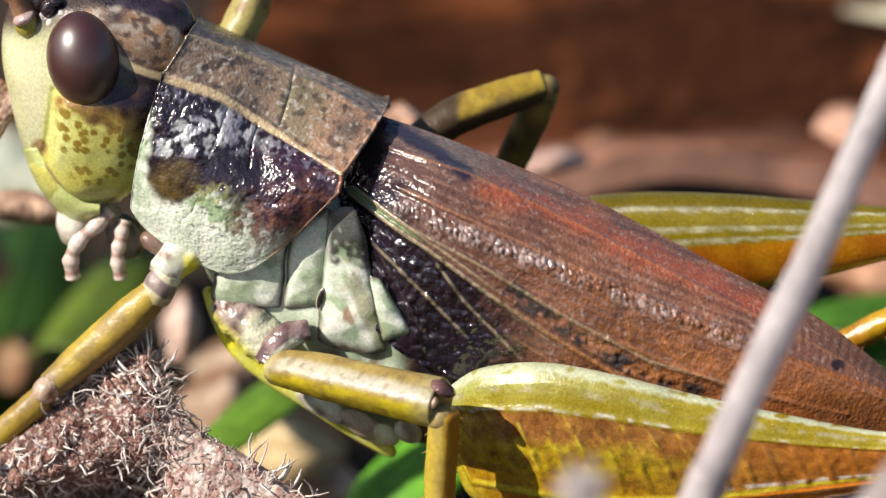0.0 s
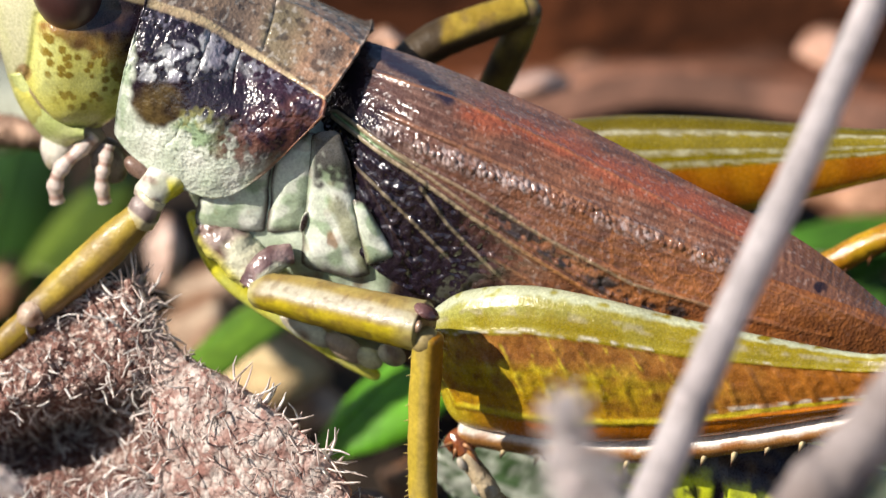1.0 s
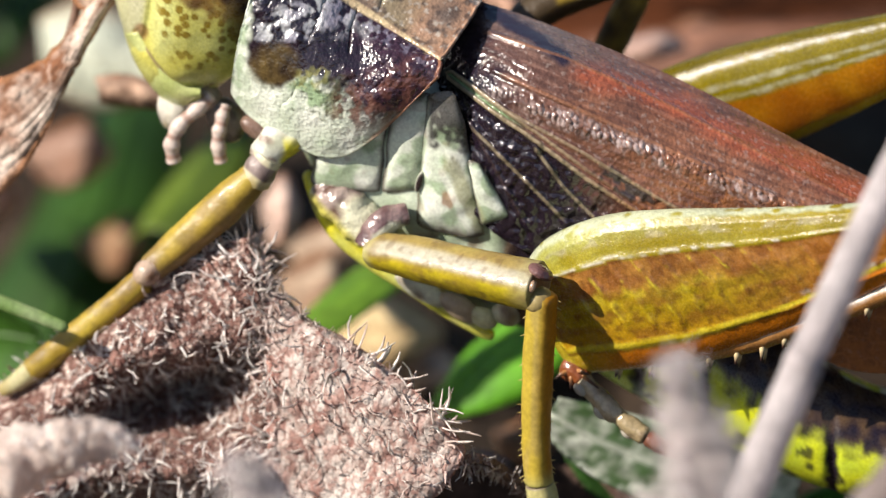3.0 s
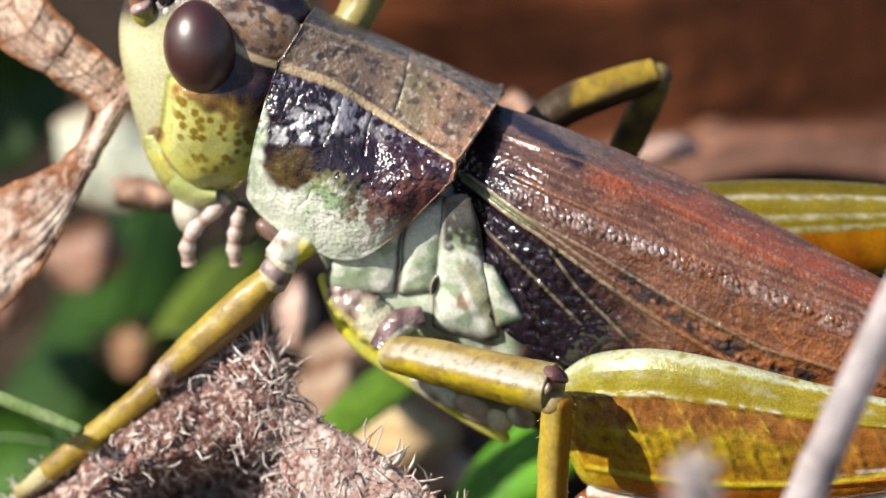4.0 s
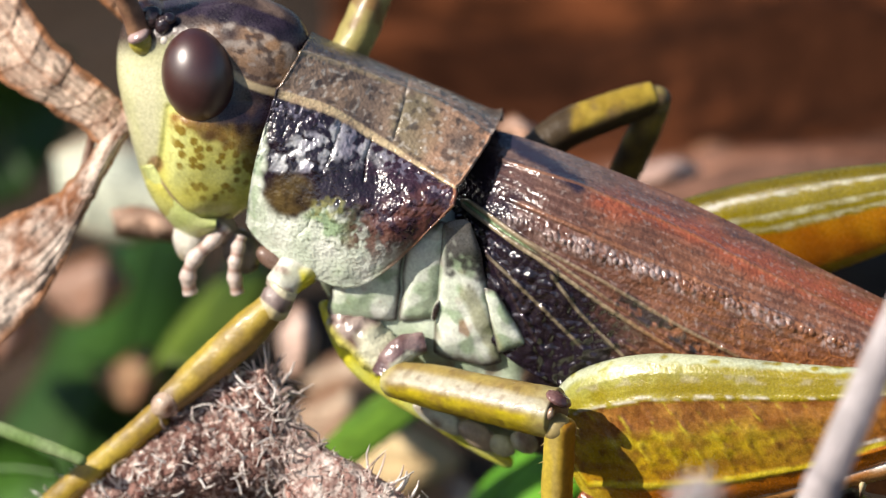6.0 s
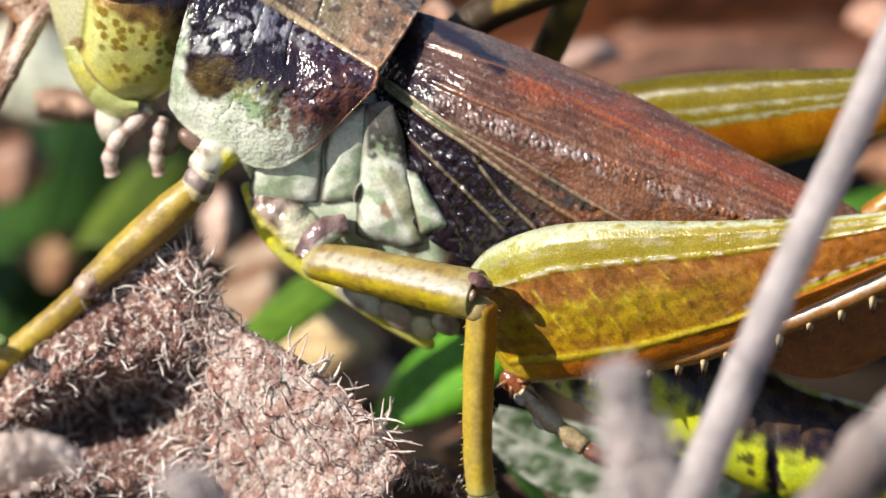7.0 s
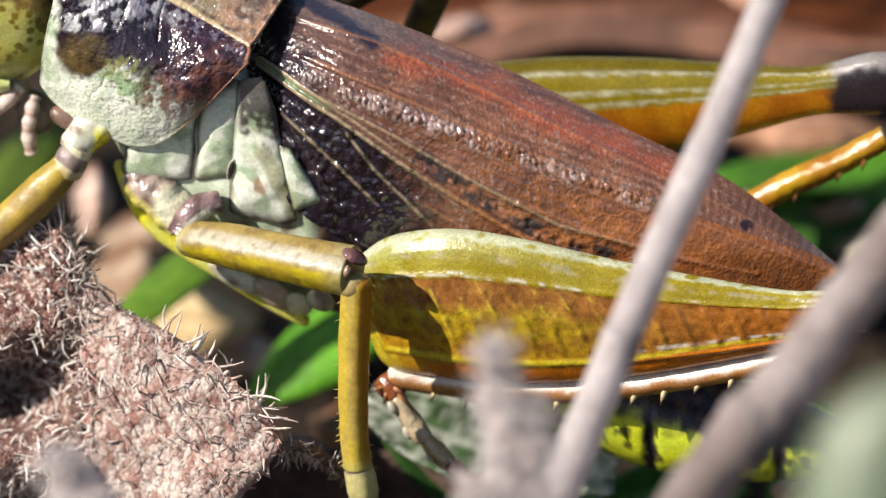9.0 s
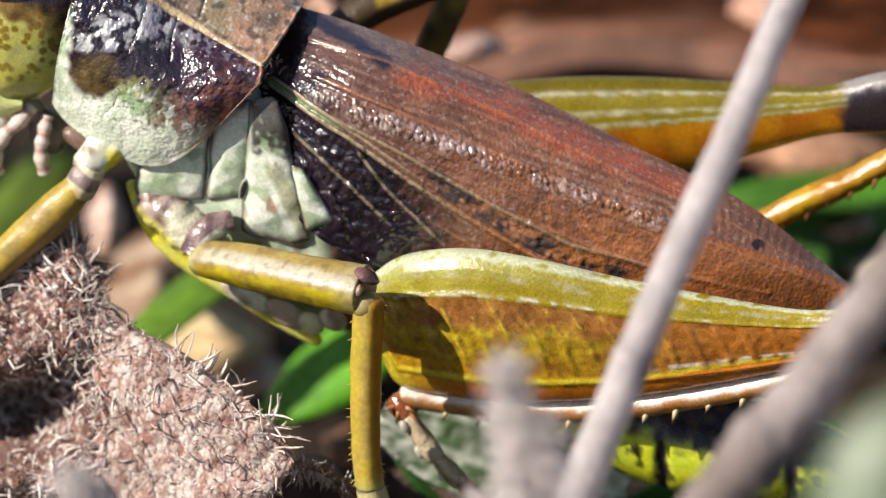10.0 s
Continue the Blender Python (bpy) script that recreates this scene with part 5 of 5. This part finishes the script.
def hairs(name, surface, count, length, radius, spread, light, dark, edge=None, seed=1, lay=0.6, parent=None, label="", lean=(0, 0, 0)):
    """Many fine curled hairs, each a three-sided tapering tube, on a sheet; edge: the stretch (s from, s to, t from, t to) they grow on."""
    rnd = np.random.default_rng(seed)
    lo_s, hi_s, lo_t, hi_t = edge or (0, 1, 0, 1)
    s, t = rnd.uniform(lo_s, hi_s, count), rnd.uniform(lo_t, hi_t, count)
    unit = lambda v: v / (np.linalg.norm(v, axis=1, keepdims=True) + 1e-12)
    e = 0.004
    q = surface(s, t)
    nrm = unit(np.cross(surface(s + e, t) - surface(s - e, t), surface(s, t + e) - surface(s, t - e)))
    nrm = np.where(nrm[:, 1:2] > 0, -nrm, nrm)
    d = unit(nrm * (1 - lay) + unit(rnd.normal(size=(count, 3))) * lay * spread + vec(*lean))
    d = np.where(np.sum(d * nrm, axis=1, keepdims=True) < 0.05, unit(d + nrm * 0.35), d)
    bend = rnd.normal(size=(count, 3)) * (0.2 if any(lean) else 0.7)
    ln = length * rnd.uniform(0.5, 1.3, (count, 1)) * MM
    rr = radius * rnd.uniform(0.6, 1.3, (count, 1)) * MM
    tone = mix(light, dark, rnd.uniform(0, 1, count))
    verts = np.zeros((count, 4, 3, 3))
    for k in range(4):
        e1 = unit(np.cross(d, vec(0.31, 0.53, 0.79)))
        e2 = np.cross(d, e1)
        for j in range(3):
            an = 2.094 * j
            verts[:, k, j] = q + (e1 * math.cos(an) + e2 * math.sin(an)) * rr * (1, 0.95, 0.8, 0.35)[k]
        q = q + d * (ln / 3)
        d = unit(d + bend)
    base = np.arange(count)[:, None] * 12
    pattern = np.array([(k * 3 + j, k * 3 + (j + 1) % 3, k * 3 + 3 + (j + 1) % 3, k * 3 + 3 + j) for k in range(3) for j in range(3)])
    faces = (base[:, None, :] + pattern[None]).reshape(-1, 4).tolist()
    ob = link_mesh(name, verts.reshape(-1, 3), faces, HAIR, parent, label, np.repeat(tone, 12, axis=0))
    return tagged(ob, kind="stuff")


PALE_HAIR, PINK_HAIR, DARK_HAIR = (0.82, 0.78, 0.74), (0.58, 0.42, 0.37), (0.30, 0.19, 0.15)
hairs("flap_hairs", flap, 1700, 0.45, 0.026, 1.0, (0.76, 0.70, 0.66), (0.52, 0.37, 0.32), seed=2, lay=0.98, parent=felted, label="matted pinkish hairs")
hairs("lobe_hairs", lobe, 9000, 0.48, 0.024, 1.0, (0.82, 0.72, 0.66), (0.20, 0.10, 0.08), seed=3, lay=0.92, parent=felted, label="matted brown hairs")
hairs("lobe_bristles", lobe, 1600, 0.80, 0.047, 0.8, (0.95, 0.93, 0.90), (0.84, 0.77, 0.72), seed=4, lay=0.65, parent=felted, label="long pale hairs")
hairs("flap_bristles", flap, 170, 0.9, 0.045, 0.8, PALE_HAIR, PINK_HAIR, seed=5, lay=0.6, parent=felted, label="long pale hairs")
hairs("rim_bristles", flap, 54, 1.05, 0.062, 1.1, (0.9, 0.88, 0.84), (0.72, 0.58, 0.52), (0.04, 0.62, 0.90, 1.0), 6, 0.75, felted, "stout white hairs on the rim", (0.6, -0.3, 0.5))
hairs("fold_bristles", flap, 240, 0.9, 0.04, 0.8, PALE_HAIR, PINK_HAIR, (0.0, 0.6, 0.0, 0.06), 8, 0.75, felted, "white hairs along the fold")
hairs("crest_bristles", lobe, 110, 0.8, 0.05, 0.8, PALE_HAIR, PINK_HAIR, (0.3, 1.0, 0.0, 0.05), 9, 0.75, felted, "white hairs along the crest", (0, -0.2, 0.25))
hairs("arch_bristles", arch, 200, 0.7, 0.03, 0.8, PALE_HAIR, PINK_HAIR, (0.0, 1.0, 0.0, 0.12), 10, 0.7, felted, "tangled pale hairs on the rim")

for root, pts, radii, count in FUZZY:
    def furry(s, t, pts=pts, radii=radii, root=root):
        g = spline(pts, s)
        r = spline([(x,) for x in radii], s)[:, 0] * MM
        return far(g[:, 0], g[:, 1], g[:, 2]) - np.array(root.location) + np.stack((r * np.cos(2 * np.pi * t), -0.9 * r * np.abs(np.sin(2 * np.pi * t)), r * np.sin(2 * np.pi * t)), axis=-1)
    fur = hairs("fuzz", furry, count, 0.9, 0.034, 1.0, (0.93, 0.89, 0.88), (0.70, 0.62, 0.60), None, count, 0.8, root, "matted pale hairs")
    fur.location = (0, 0, 0)

# dry curled leaf behind the head
DRY_BASE = far(-60, 420, 8)
curled = thing("dead_leaf", DRY_BASE, "twisted tan dead leaf with brown veins", "leaf", "dead leaves")


def sheet_leaf(name, upper, lower, parent, base, label, light, dark, wave, n=110, m=50, veins=7, ragged=0.0):
    def f(s, t):
        a, b = spline(upper, s), spline(lower, s)
        along = np.stack((0.03 * s, 0 * s, 0 * s), axis=-1)
        a[:, 1] += ragged * (nz(along, 0.35, 3) + 0.35 * nz(along, 0.9, 5))
        b[:, 1] += ragged * (nz(along, 0.35, 8) + 0.35 * nz(along, 0.9, 2))
        g = a + (b - a) * t[:, None]
        p = far(g[:, 0], g[:, 1], g[:, 2] - wave * np.sin(np.pi * t))
        vein = np.abs(((s * veins + 0.8 * np.abs(t - 0.5)) % 1) - 0.5)
        return p - base + (0.30 * nz(p, 0.5, 3) + 0.09 * nz(p, 2.0) + 0.03 * nz(p, 5.0) + 0.12 * np.abs(nz(p, 0.9, 9)) + 0.02 * np.sin(46 * t + 5 * nz(p, 0.5)) + 0.05 * step(0.08, 0.0, vein))[:, None] * vec(0, -1, 0.5) * MM

    def colour(s, t, p):
        vein = np.abs(((s * veins + 0.8 * np.abs(t - 0.5) + 0.1 * nz(p, 1)) % 1) - 0.5)
        c = mix(light, dark, 0.3 + 0.9 * nz(p, 0.6, 2) + 0.6 * nz(p, 2.2))
        c = mix(c, dark, 0.28 * step(0.55, 1.0, np.sin(46 * t + 5 * nz(p, 0.5) + 2 * nz(p, 2))))
        c = mix(c, dark, 0.4 * step(0.06, 0.02, vein) + 0.5 * step(0.05, 0.02, np.abs(t - 0.5)))
        c = mix(c, np.array(light) * 1.25, 0.25 * step(0.15, 0.4, nz(p, 3.5, 5)))
        return mix(c, mix(dark, (0.36, 0.15, 0.05), 0.5), 0.9 * step(0.14, 0.03, np.minimum(t, 1 - t) + 0.08 * nz(p, 1.0)))
    ob = patch(name, f, n, m, DRY, colour, parent, label, thick=0.12)
    ob.location = (0, 0, 0)
    return f


TAN, BARK = (0.60, 0.47, 0.39), (0.17, 0.075, 0.038)
sheet_leaf("upper_half", [(-330, -130, 2.6), (-190, -60, 2.2), (-110, 40, 1.8), (-20, 120, 1.6), (20, 165, 1.6)], [(-360, 30, 3.2), (-250, 50, 2.6), (-200, 110, 2.2), (-110, 165, 2.0), (-30, 222, 1.8)], curled, DRY_BASE, "broad tan half", (0.52, 0.40, 0.31), BARK, 0.3, 190, 90, ragged=9)
sheet_leaf("lower_half", [(24, 150, 1.6), (-25, 220, 1.8), (-70, 280, 2), (-150, 335, 2.4), (-330, 395, 2.8)], [(34, 196, 1.2), (-10, 262, 1.4), (-70, 372, 1.6), (-135, 500, 2), (-300, 680, 2.6)], curled, DRY_BASE, "narrow folded half", (0.60, 0.50, 0.42), BARK, 0.5, 190, 90, veins=3, ragged=9)
sheet_leaf("tip", [(-150, -110, 3), (-60, -60, 3), (0, -10, 3), (30, 20, 3.5)], [(-130, -150, 5), (-40, -110, 4.6), (30, -60, 4), (48, 10, 4)], curled, DRY_BASE, "brown curled tip", (0.34, 0.2, 0.12), BARK, 0.6, 60, 24)
sheet_leaf("small_lobe", [(-10, 345, 9), (30, 338, 9), (70, 345, 9), (110, 370, 9)], [(0, 385, 9), (40, 392, 9), (80, 396, 9), (120, 400, 9)], curled, DRY_BASE, "small brown lobe", (0.55, 0.38, 0.28), BARK, 0.5, 40, 20)
stalk([(-30, 160, 2), (-70, 300, 2), (-150, 420, 2.5), (-260, 560, 3)], (0.14, 0.16, 0.2, 0.2), "thin dry twisted leaf stalk", lambda s, a, p: mix(TAN, BARK, 0.5 + nz(p, 2)), 60)

# big brown leaf behind
brown = thing("dead_leaf", far(1200, 100, 42), "large dark brown dead leaf lying on the litter", "leaf", "dead leaves")
B0 = Vector(brown.location)


def brown_leaf(s, t):
    p = far(380 + 1750 * s, 318 + 26 * np.sin(9 * s) - 560 * t, 24 + 34 * t + 3 * np.sin(5 * s + 2 * t))
    q = p - np.array(B0)
    q[:, 2] += 1.3 * MM * np.sin(16 * t + 3 * s) * (0.4 + t) + 1.2 * MM * nz(p, 0.12)
    return q


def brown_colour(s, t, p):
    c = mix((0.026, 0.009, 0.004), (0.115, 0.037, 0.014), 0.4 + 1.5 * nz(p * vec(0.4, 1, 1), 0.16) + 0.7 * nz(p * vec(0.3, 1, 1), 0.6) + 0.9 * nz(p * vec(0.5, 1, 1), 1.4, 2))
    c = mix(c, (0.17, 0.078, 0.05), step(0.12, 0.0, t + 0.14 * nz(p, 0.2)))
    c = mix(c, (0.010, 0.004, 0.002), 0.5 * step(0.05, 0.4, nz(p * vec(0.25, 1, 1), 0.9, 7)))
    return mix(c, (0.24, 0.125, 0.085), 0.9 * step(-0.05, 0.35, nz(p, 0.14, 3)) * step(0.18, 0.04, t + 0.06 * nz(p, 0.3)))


ob = patch("blade", brown_leaf, 110, 80, DULL, brown_colour, brown, thick=0.3)
ob.location = (0, 0, 0)
rim = patch("curled_edge", lambda s, t: brown_leaf(s, 0 * t) + np.stack((0 * t, -0.8 * t, -0.6 * t * t - 0.3 * t), axis=-1) * MM, 90, 12, DRY, lambda s, t, p: mix((0.17, 0.085, 0.058), (0.04, 0.02, 0.013), 0.5 + 1.6 * nz(p, 0.2)), brown, "lighter pinkish edge", thick=0.3)
rim.location = (0, 0, 0)


# green blades and litter behind
def blade(pts, widths, label, light, dark, across=(1, 0, 0), cup=0.25, name="grass_blade", category="grass", group="grass blades", mottled=0.0):
    return ribbon(name, [far(*p) for p in pts], widths, label, category, GREEN, lambda s, t, p: mix(mix(light, dark, 0.45 + 0.7 * nz(p, 0.25) + mottled * (nz(p, 1.3, 3) + nz(p, 3.0, 5))), light, 0.6 * step(0.06, 0.0, np.abs(t - 0.5))), 50, 10, cup, 0.12, group, across)


G1, G2 = (0.042, 0.11, 0.014), (0.014, 0.042, 0.007)
blade([(-200, 1300, 30), (-120, 900, 34), (0, 600, 38), (60, 380, 44), (90, 300, 50)], (6, 7, 6, 4, 2), "broad dark green grass blade", G1, G2)
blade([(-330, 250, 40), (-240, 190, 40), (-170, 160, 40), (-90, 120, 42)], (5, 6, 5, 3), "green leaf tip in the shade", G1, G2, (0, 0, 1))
blade([(300, 860, 12), (395, 775, 14), (480, 705, 16), (560, 660, 18)], (1.2, 1.8, 2.0, 1.4), "bright green blade behind the legs", (0.20, 0.36, 0.03), (0.10, 0.22, 0.02), (0.33, -0.93, -0.08), 0.1)
blade([(600, 935, 13), (650, 885, 13.4), (710, 830, 13.8), (790, 765, 14.2), (850, 725, 14.6)], (1.2, 3.2, 4.2, 3.6, 2), "bright green blade under the insect", (0.18, 0.50, 0.03), (0.10, 0.32, 0.02), (0.33, -0.93, -0.08))
blade([(90, 620, 26), (150, 540, 28), (200, 470, 30), (230, 420, 32)], (2.5, 3.5, 3, 2), "olive green blade in the litter", (0.22, 0.32, 0.04), G2, (1, 0, 0.4))
blade([(1420, 560, 20), (1540, 540, 21), (1660, 535, 22), (1780, 500, 23)], (2.0, 3.4, 3.4, 2.0), "green blade in the litter behind the legs", (0.12, 0.34, 0.03), G1, (0.2, -0.9, 0.2))
blade([(1540, 640, 24), (1640, 590, 24), (1760, 560, 24)], (3.0, 4.0, 3.0), "bright green blade behind the wings", (0.13, 0.36, 0.05), G1, (0, 0, 1))
blade([(1180, 1180, 12), (1270, 1130, 13), (1360, 1120, 14), (1460, 1150, 15)], (1.6, 2.4, 2.4, 1.4), "small glossy green leaf", (0.10, 0.34, 0.05), G2, (0, 0.3, 1), name="green_leaf", category="leaf", group="green leaves")
blade([(1340, 1250, 12), (1420, 1210, 13), (1500, 1190, 14), (1570, 1160, 16)], (1.4, 2.0, 1.8, 1), "small glossy green leaf", (0.10, 0.34, 0.05), G2, (0, 0.3, 1), name="green_leaf", category="leaf", group="green leaves")
blade([(1690, 1340, -60), (1700, 1190, -60), (1740, 1050, -60), (1800, 960, -60)], (3.2, 3.8, 3.6, 1.6), "blurred pale green leaf close to the lens", (0.24, 0.29, 0.21), (0.15, 0.21, 0.12), name="green_leaf", category="leaf", group="green leaves")
blade([(1530, 1330, 12), (1545, 1200, 12), (1560, 1080, 13), (1600, 960, 13)], (2.0, 2.4, 2.0, 1.0), "upright green blade among the litter", (0.13, 0.32, 0.04), (0.06, 0.17, 0.02), (0.8, -0.6, 0))
blade([(800, 940, 3), (880, 985, 3), (980, 1025, 3), (1100, 1065, 3.4), (1240, 1090, 4)], (1.2, 2.2, 2.6, 2.4, 1.2), "downy grey-green leaf under the abdomen", (0.62, 0.66, 0.58), (0.07, 0.13, 0.05), (0, 0.6, 1), name="green_leaf", category="leaf", group="green leaves", mottled=0.8)
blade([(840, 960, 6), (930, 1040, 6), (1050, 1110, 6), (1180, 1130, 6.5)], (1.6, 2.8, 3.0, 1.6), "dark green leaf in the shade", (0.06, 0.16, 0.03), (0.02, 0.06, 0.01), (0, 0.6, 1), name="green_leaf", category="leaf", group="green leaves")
stalk([(-460, 690, 1), (-330, 712, 0.5), (-240, 722, 0), (-150, 755, -0.5), (-60, 790, -1)], (0.24, 0.24, 0.24, 0.24, 0.2), "hairy pale green leaf stalk", lambda s, a, p: mix((0.36, 0.46, 0.24), (0.20, 0.32, 0.10), 0.5 + nz(p, 1)), 70, 0.1, (), 260)
blade([(-480, 930, 14), (-340, 850, 14), (-220, 810, 13), (-110, 815, 12)], (5, 6, 5, 1.5), "dark green leaf beside its stalk", (0.06, 0.16, 0.02), G2, (0, 0, 1), name="green_leaf", category="leaf", group="green leaves")
sheet_of = thing("dead_leaf", far(60, 300, 30), "pale bleached leaf deep in the litter", "leaf", "dead leaves")
sheet_leaf("blade", [(-110, 240, 30), (-40, 210, 30), (40, 230, 30), (110, 280, 30)], [(-100, 330, 30), (-60, 380, 28), (20, 400, 28), (90, 380, 28)], sheet_of, np.array(sheet_of.location), "", (0.66, 0.70, 0.56), (0.44, 0.46, 0.36), 2.0, 40, 24)


def scrap(gx, gy, d, w, h, light, dark, seed):
    rnd = random.Random(seed)
    base = far(gx, gy, d)
    root = thing("leaf_scrap", base, "curled scrap of dead leaf in the litter", "leaf", "leaf scraps")
    tx, ty = rnd.uniform(-40, 40), rnd.uniform(-30, 30)
    surface = sheet_leaf("blade", [(gx - w, gy - h * 0.2, d + 1), (gx - w * 0.3, gy - h + ty, d), (gx + w * 0.5, gy - h, d), (gx + w, gy - h * 0.1, d + 2)],
               [(gx - w, gy, d + 1), (gx - w * 0.4 + tx * 0.3, gy + h, d - 2), (gx + w * 0.4, gy + h * 0.8, d - 3), (gx + w, gy + h * 0.1, d)], root, base, "", light, dark, 1.5, 24, 14)
    one = np.linspace(0.04, 0.96, 7)
    rib = tube("midrib", [(p, 0.12 * (1 - 0.6 * k)) for p, k in zip(surface(one, 0.5 * np.ones(7)) + vec(0, -0.1, 0.05) * MM, one)], 20, 8, DRY, plain(mix(light, dark, 0.5)), root, "raised middle rib")
    rib.location = (0, 0, 0)


PINKISH = (0.40, 0.27, 0.21)
SCRAPS = [(-60, 480, 34, 80, 60, PINKISH, BARK), (180, 560, 34, 34, 60, (0.50, 0.38, 0.32), BARK), (20, 640, 36, 60, 50, (0.36, 0.24, 0.14), BARK), (320, 580, 20, 32, 60, (0.66, 0.50, 0.42), (0.3, 0.2, 0.16)),
          (500, 800, 24, 110, 60, (0.68, 0.54, 0.30), (0.30, 0.2, 0.1)), (560, 860, 26, 80, 40, (0.66, 0.52, 0.42), (0.4, 0.28, 0.2)), (380, 720, 26, 70, 70, (0.46, 0.36, 0.26), BARK), (90, 760, 30, 60, 40, (0.32, 0.2, 0.14), BARK),
          (-220, 560, 34, 70, 60, (0.44, 0.30, 0.25), BARK), (-260, 420, 44, 60, 50, (0.5, 0.46, 0.4), (0.2, 0.2, 0.14)), (900, 1160, 10, 70, 50, (0.62, 0.44, 0.34), BARK), (1010, 1220, 8, 70, 40, (0.56, 0.42, 0.34), BARK),
          (1360, 1180, 10, 110, 40, (0.5, 0.48, 0.40), (0.25, 0.24, 0.16)), (1560, 1120, 6, 40, 30, (0.62, 0.30, 0.24), (0.4, 0.2, 0.16)), (960, 285, 22, 80, 26, (0.50, 0.36, 0.31), (0.3, 0.18, 0.14)), (1090, 292, 30, 110, 30, (0.26, 0.14, 0.10), BARK),
          (1490, 236, 30, 62, 44, (0.62, 0.38, 0.28), (0.36, 0.2, 0.14)), (1640, 610, 26, 60, 30, (0.60, 0.48, 0.4), BARK), (1720, 690, 24, 80, 40, (0.5, 0.46, 0.36), (0.2, 0.2, 0.12)), (1580, 20, 40, 90, 24, (0.55, 0.55, 0.42), (0.36, 0.3, 0.2)),
          (400, 650, 30, 90, 50, (0.50, 0.40, 0.30), BARK), (470, 560, 32, 60, 36, (0.42, 0.34, 0.26), BARK), (1600, 490, 26, 160, 36, (0.46, 0.27, 0.18), BARK), (1670, 275, 32, 130, 60, (0.60, 0.42, 0.34), BARK), (1490, 560, 26, 60, 40, (0.62, 0.54, 0.48), (0.3, 0.24, 0.2)), (760, 980, 18, 60, 50, (0.20, 0.14, 0.10), BARK), (720, 215, 14, 40, 16, (0.60, 0.40, 0.30), BARK)]
for k, row in enumerate(SCRAPS):
    scrap(*row, seed=k)

# ---- motion ----
def motions():
    base = MIDDLE - FOOT
    near_rows = [(0.0, 0), (2.0, 0), (2.1, 8), (2.2, 19), (2.3, 29), (2.4, 32), (2.5, 33), (2.6, 29), (2.7, 26), (3.1, 12), (3.6, 0), (3.8, 0), (5.2, 0), (5.9, 6), (6.3, 16), (6.5, 20),
                 (6.8, 19), (7.0, 14), (7.1, 8), (7.3, 5), (7.5, 8), (7.6, 2), (7.8, 0), (10.0, 0)]
    far_rows = [(0.0, 0), (2.0, 0), (2.2, 10), (2.4, 22), (2.7, 26), (3.2, 10), (3.7, 0), (5.2, 0), (5.9, 8), (6.3, 19), (6.5, 21), (6.8, 9), (7.0, 5), (7.3, 1), (7.6, 0), (10.0, 0)]

    def stroke(thigh, shin_of, hip, knee, rows, slide, tuck, roll):
        # the hip slides and the flank turns outwards as the thigh lifts, and the shin is drawn up behind the thigh
        times = sorted({t for t, a in rows} | {k / 10 for k in range(20, 39)} | {k / 10 for k in range(52, 79)})
        hip, knee = Vector(hip), Vector(knee)
        thighs, shins = [], []
        for t in times:
            a = float(np.interp(t, [r[0] for r in rows], [r[1] for r in rows]))
            m = pose(*(hip + base + slide * (a * MM)), -roll * min(1.0, a / 30), -a, 0)
            thighs.append((t, m))
            shins.append((t, m @ pose(*(knee - hip), 0, tuck * min(1.0, a / 8), 0)))
        walk(thigh, thighs)
        walk(shin_of, shins)

    stroke(hind, hind_shin, HIP, KNEE, near_rows, Vector((-0.030, -0.02, 0.024)), 3.0, 11.0)
    stroke(far_hind, far_shin, FAR_HIP, FAR_KNEE, far_rows, Vector((0, 0, 0)), 0.0, 0.0)


motions()
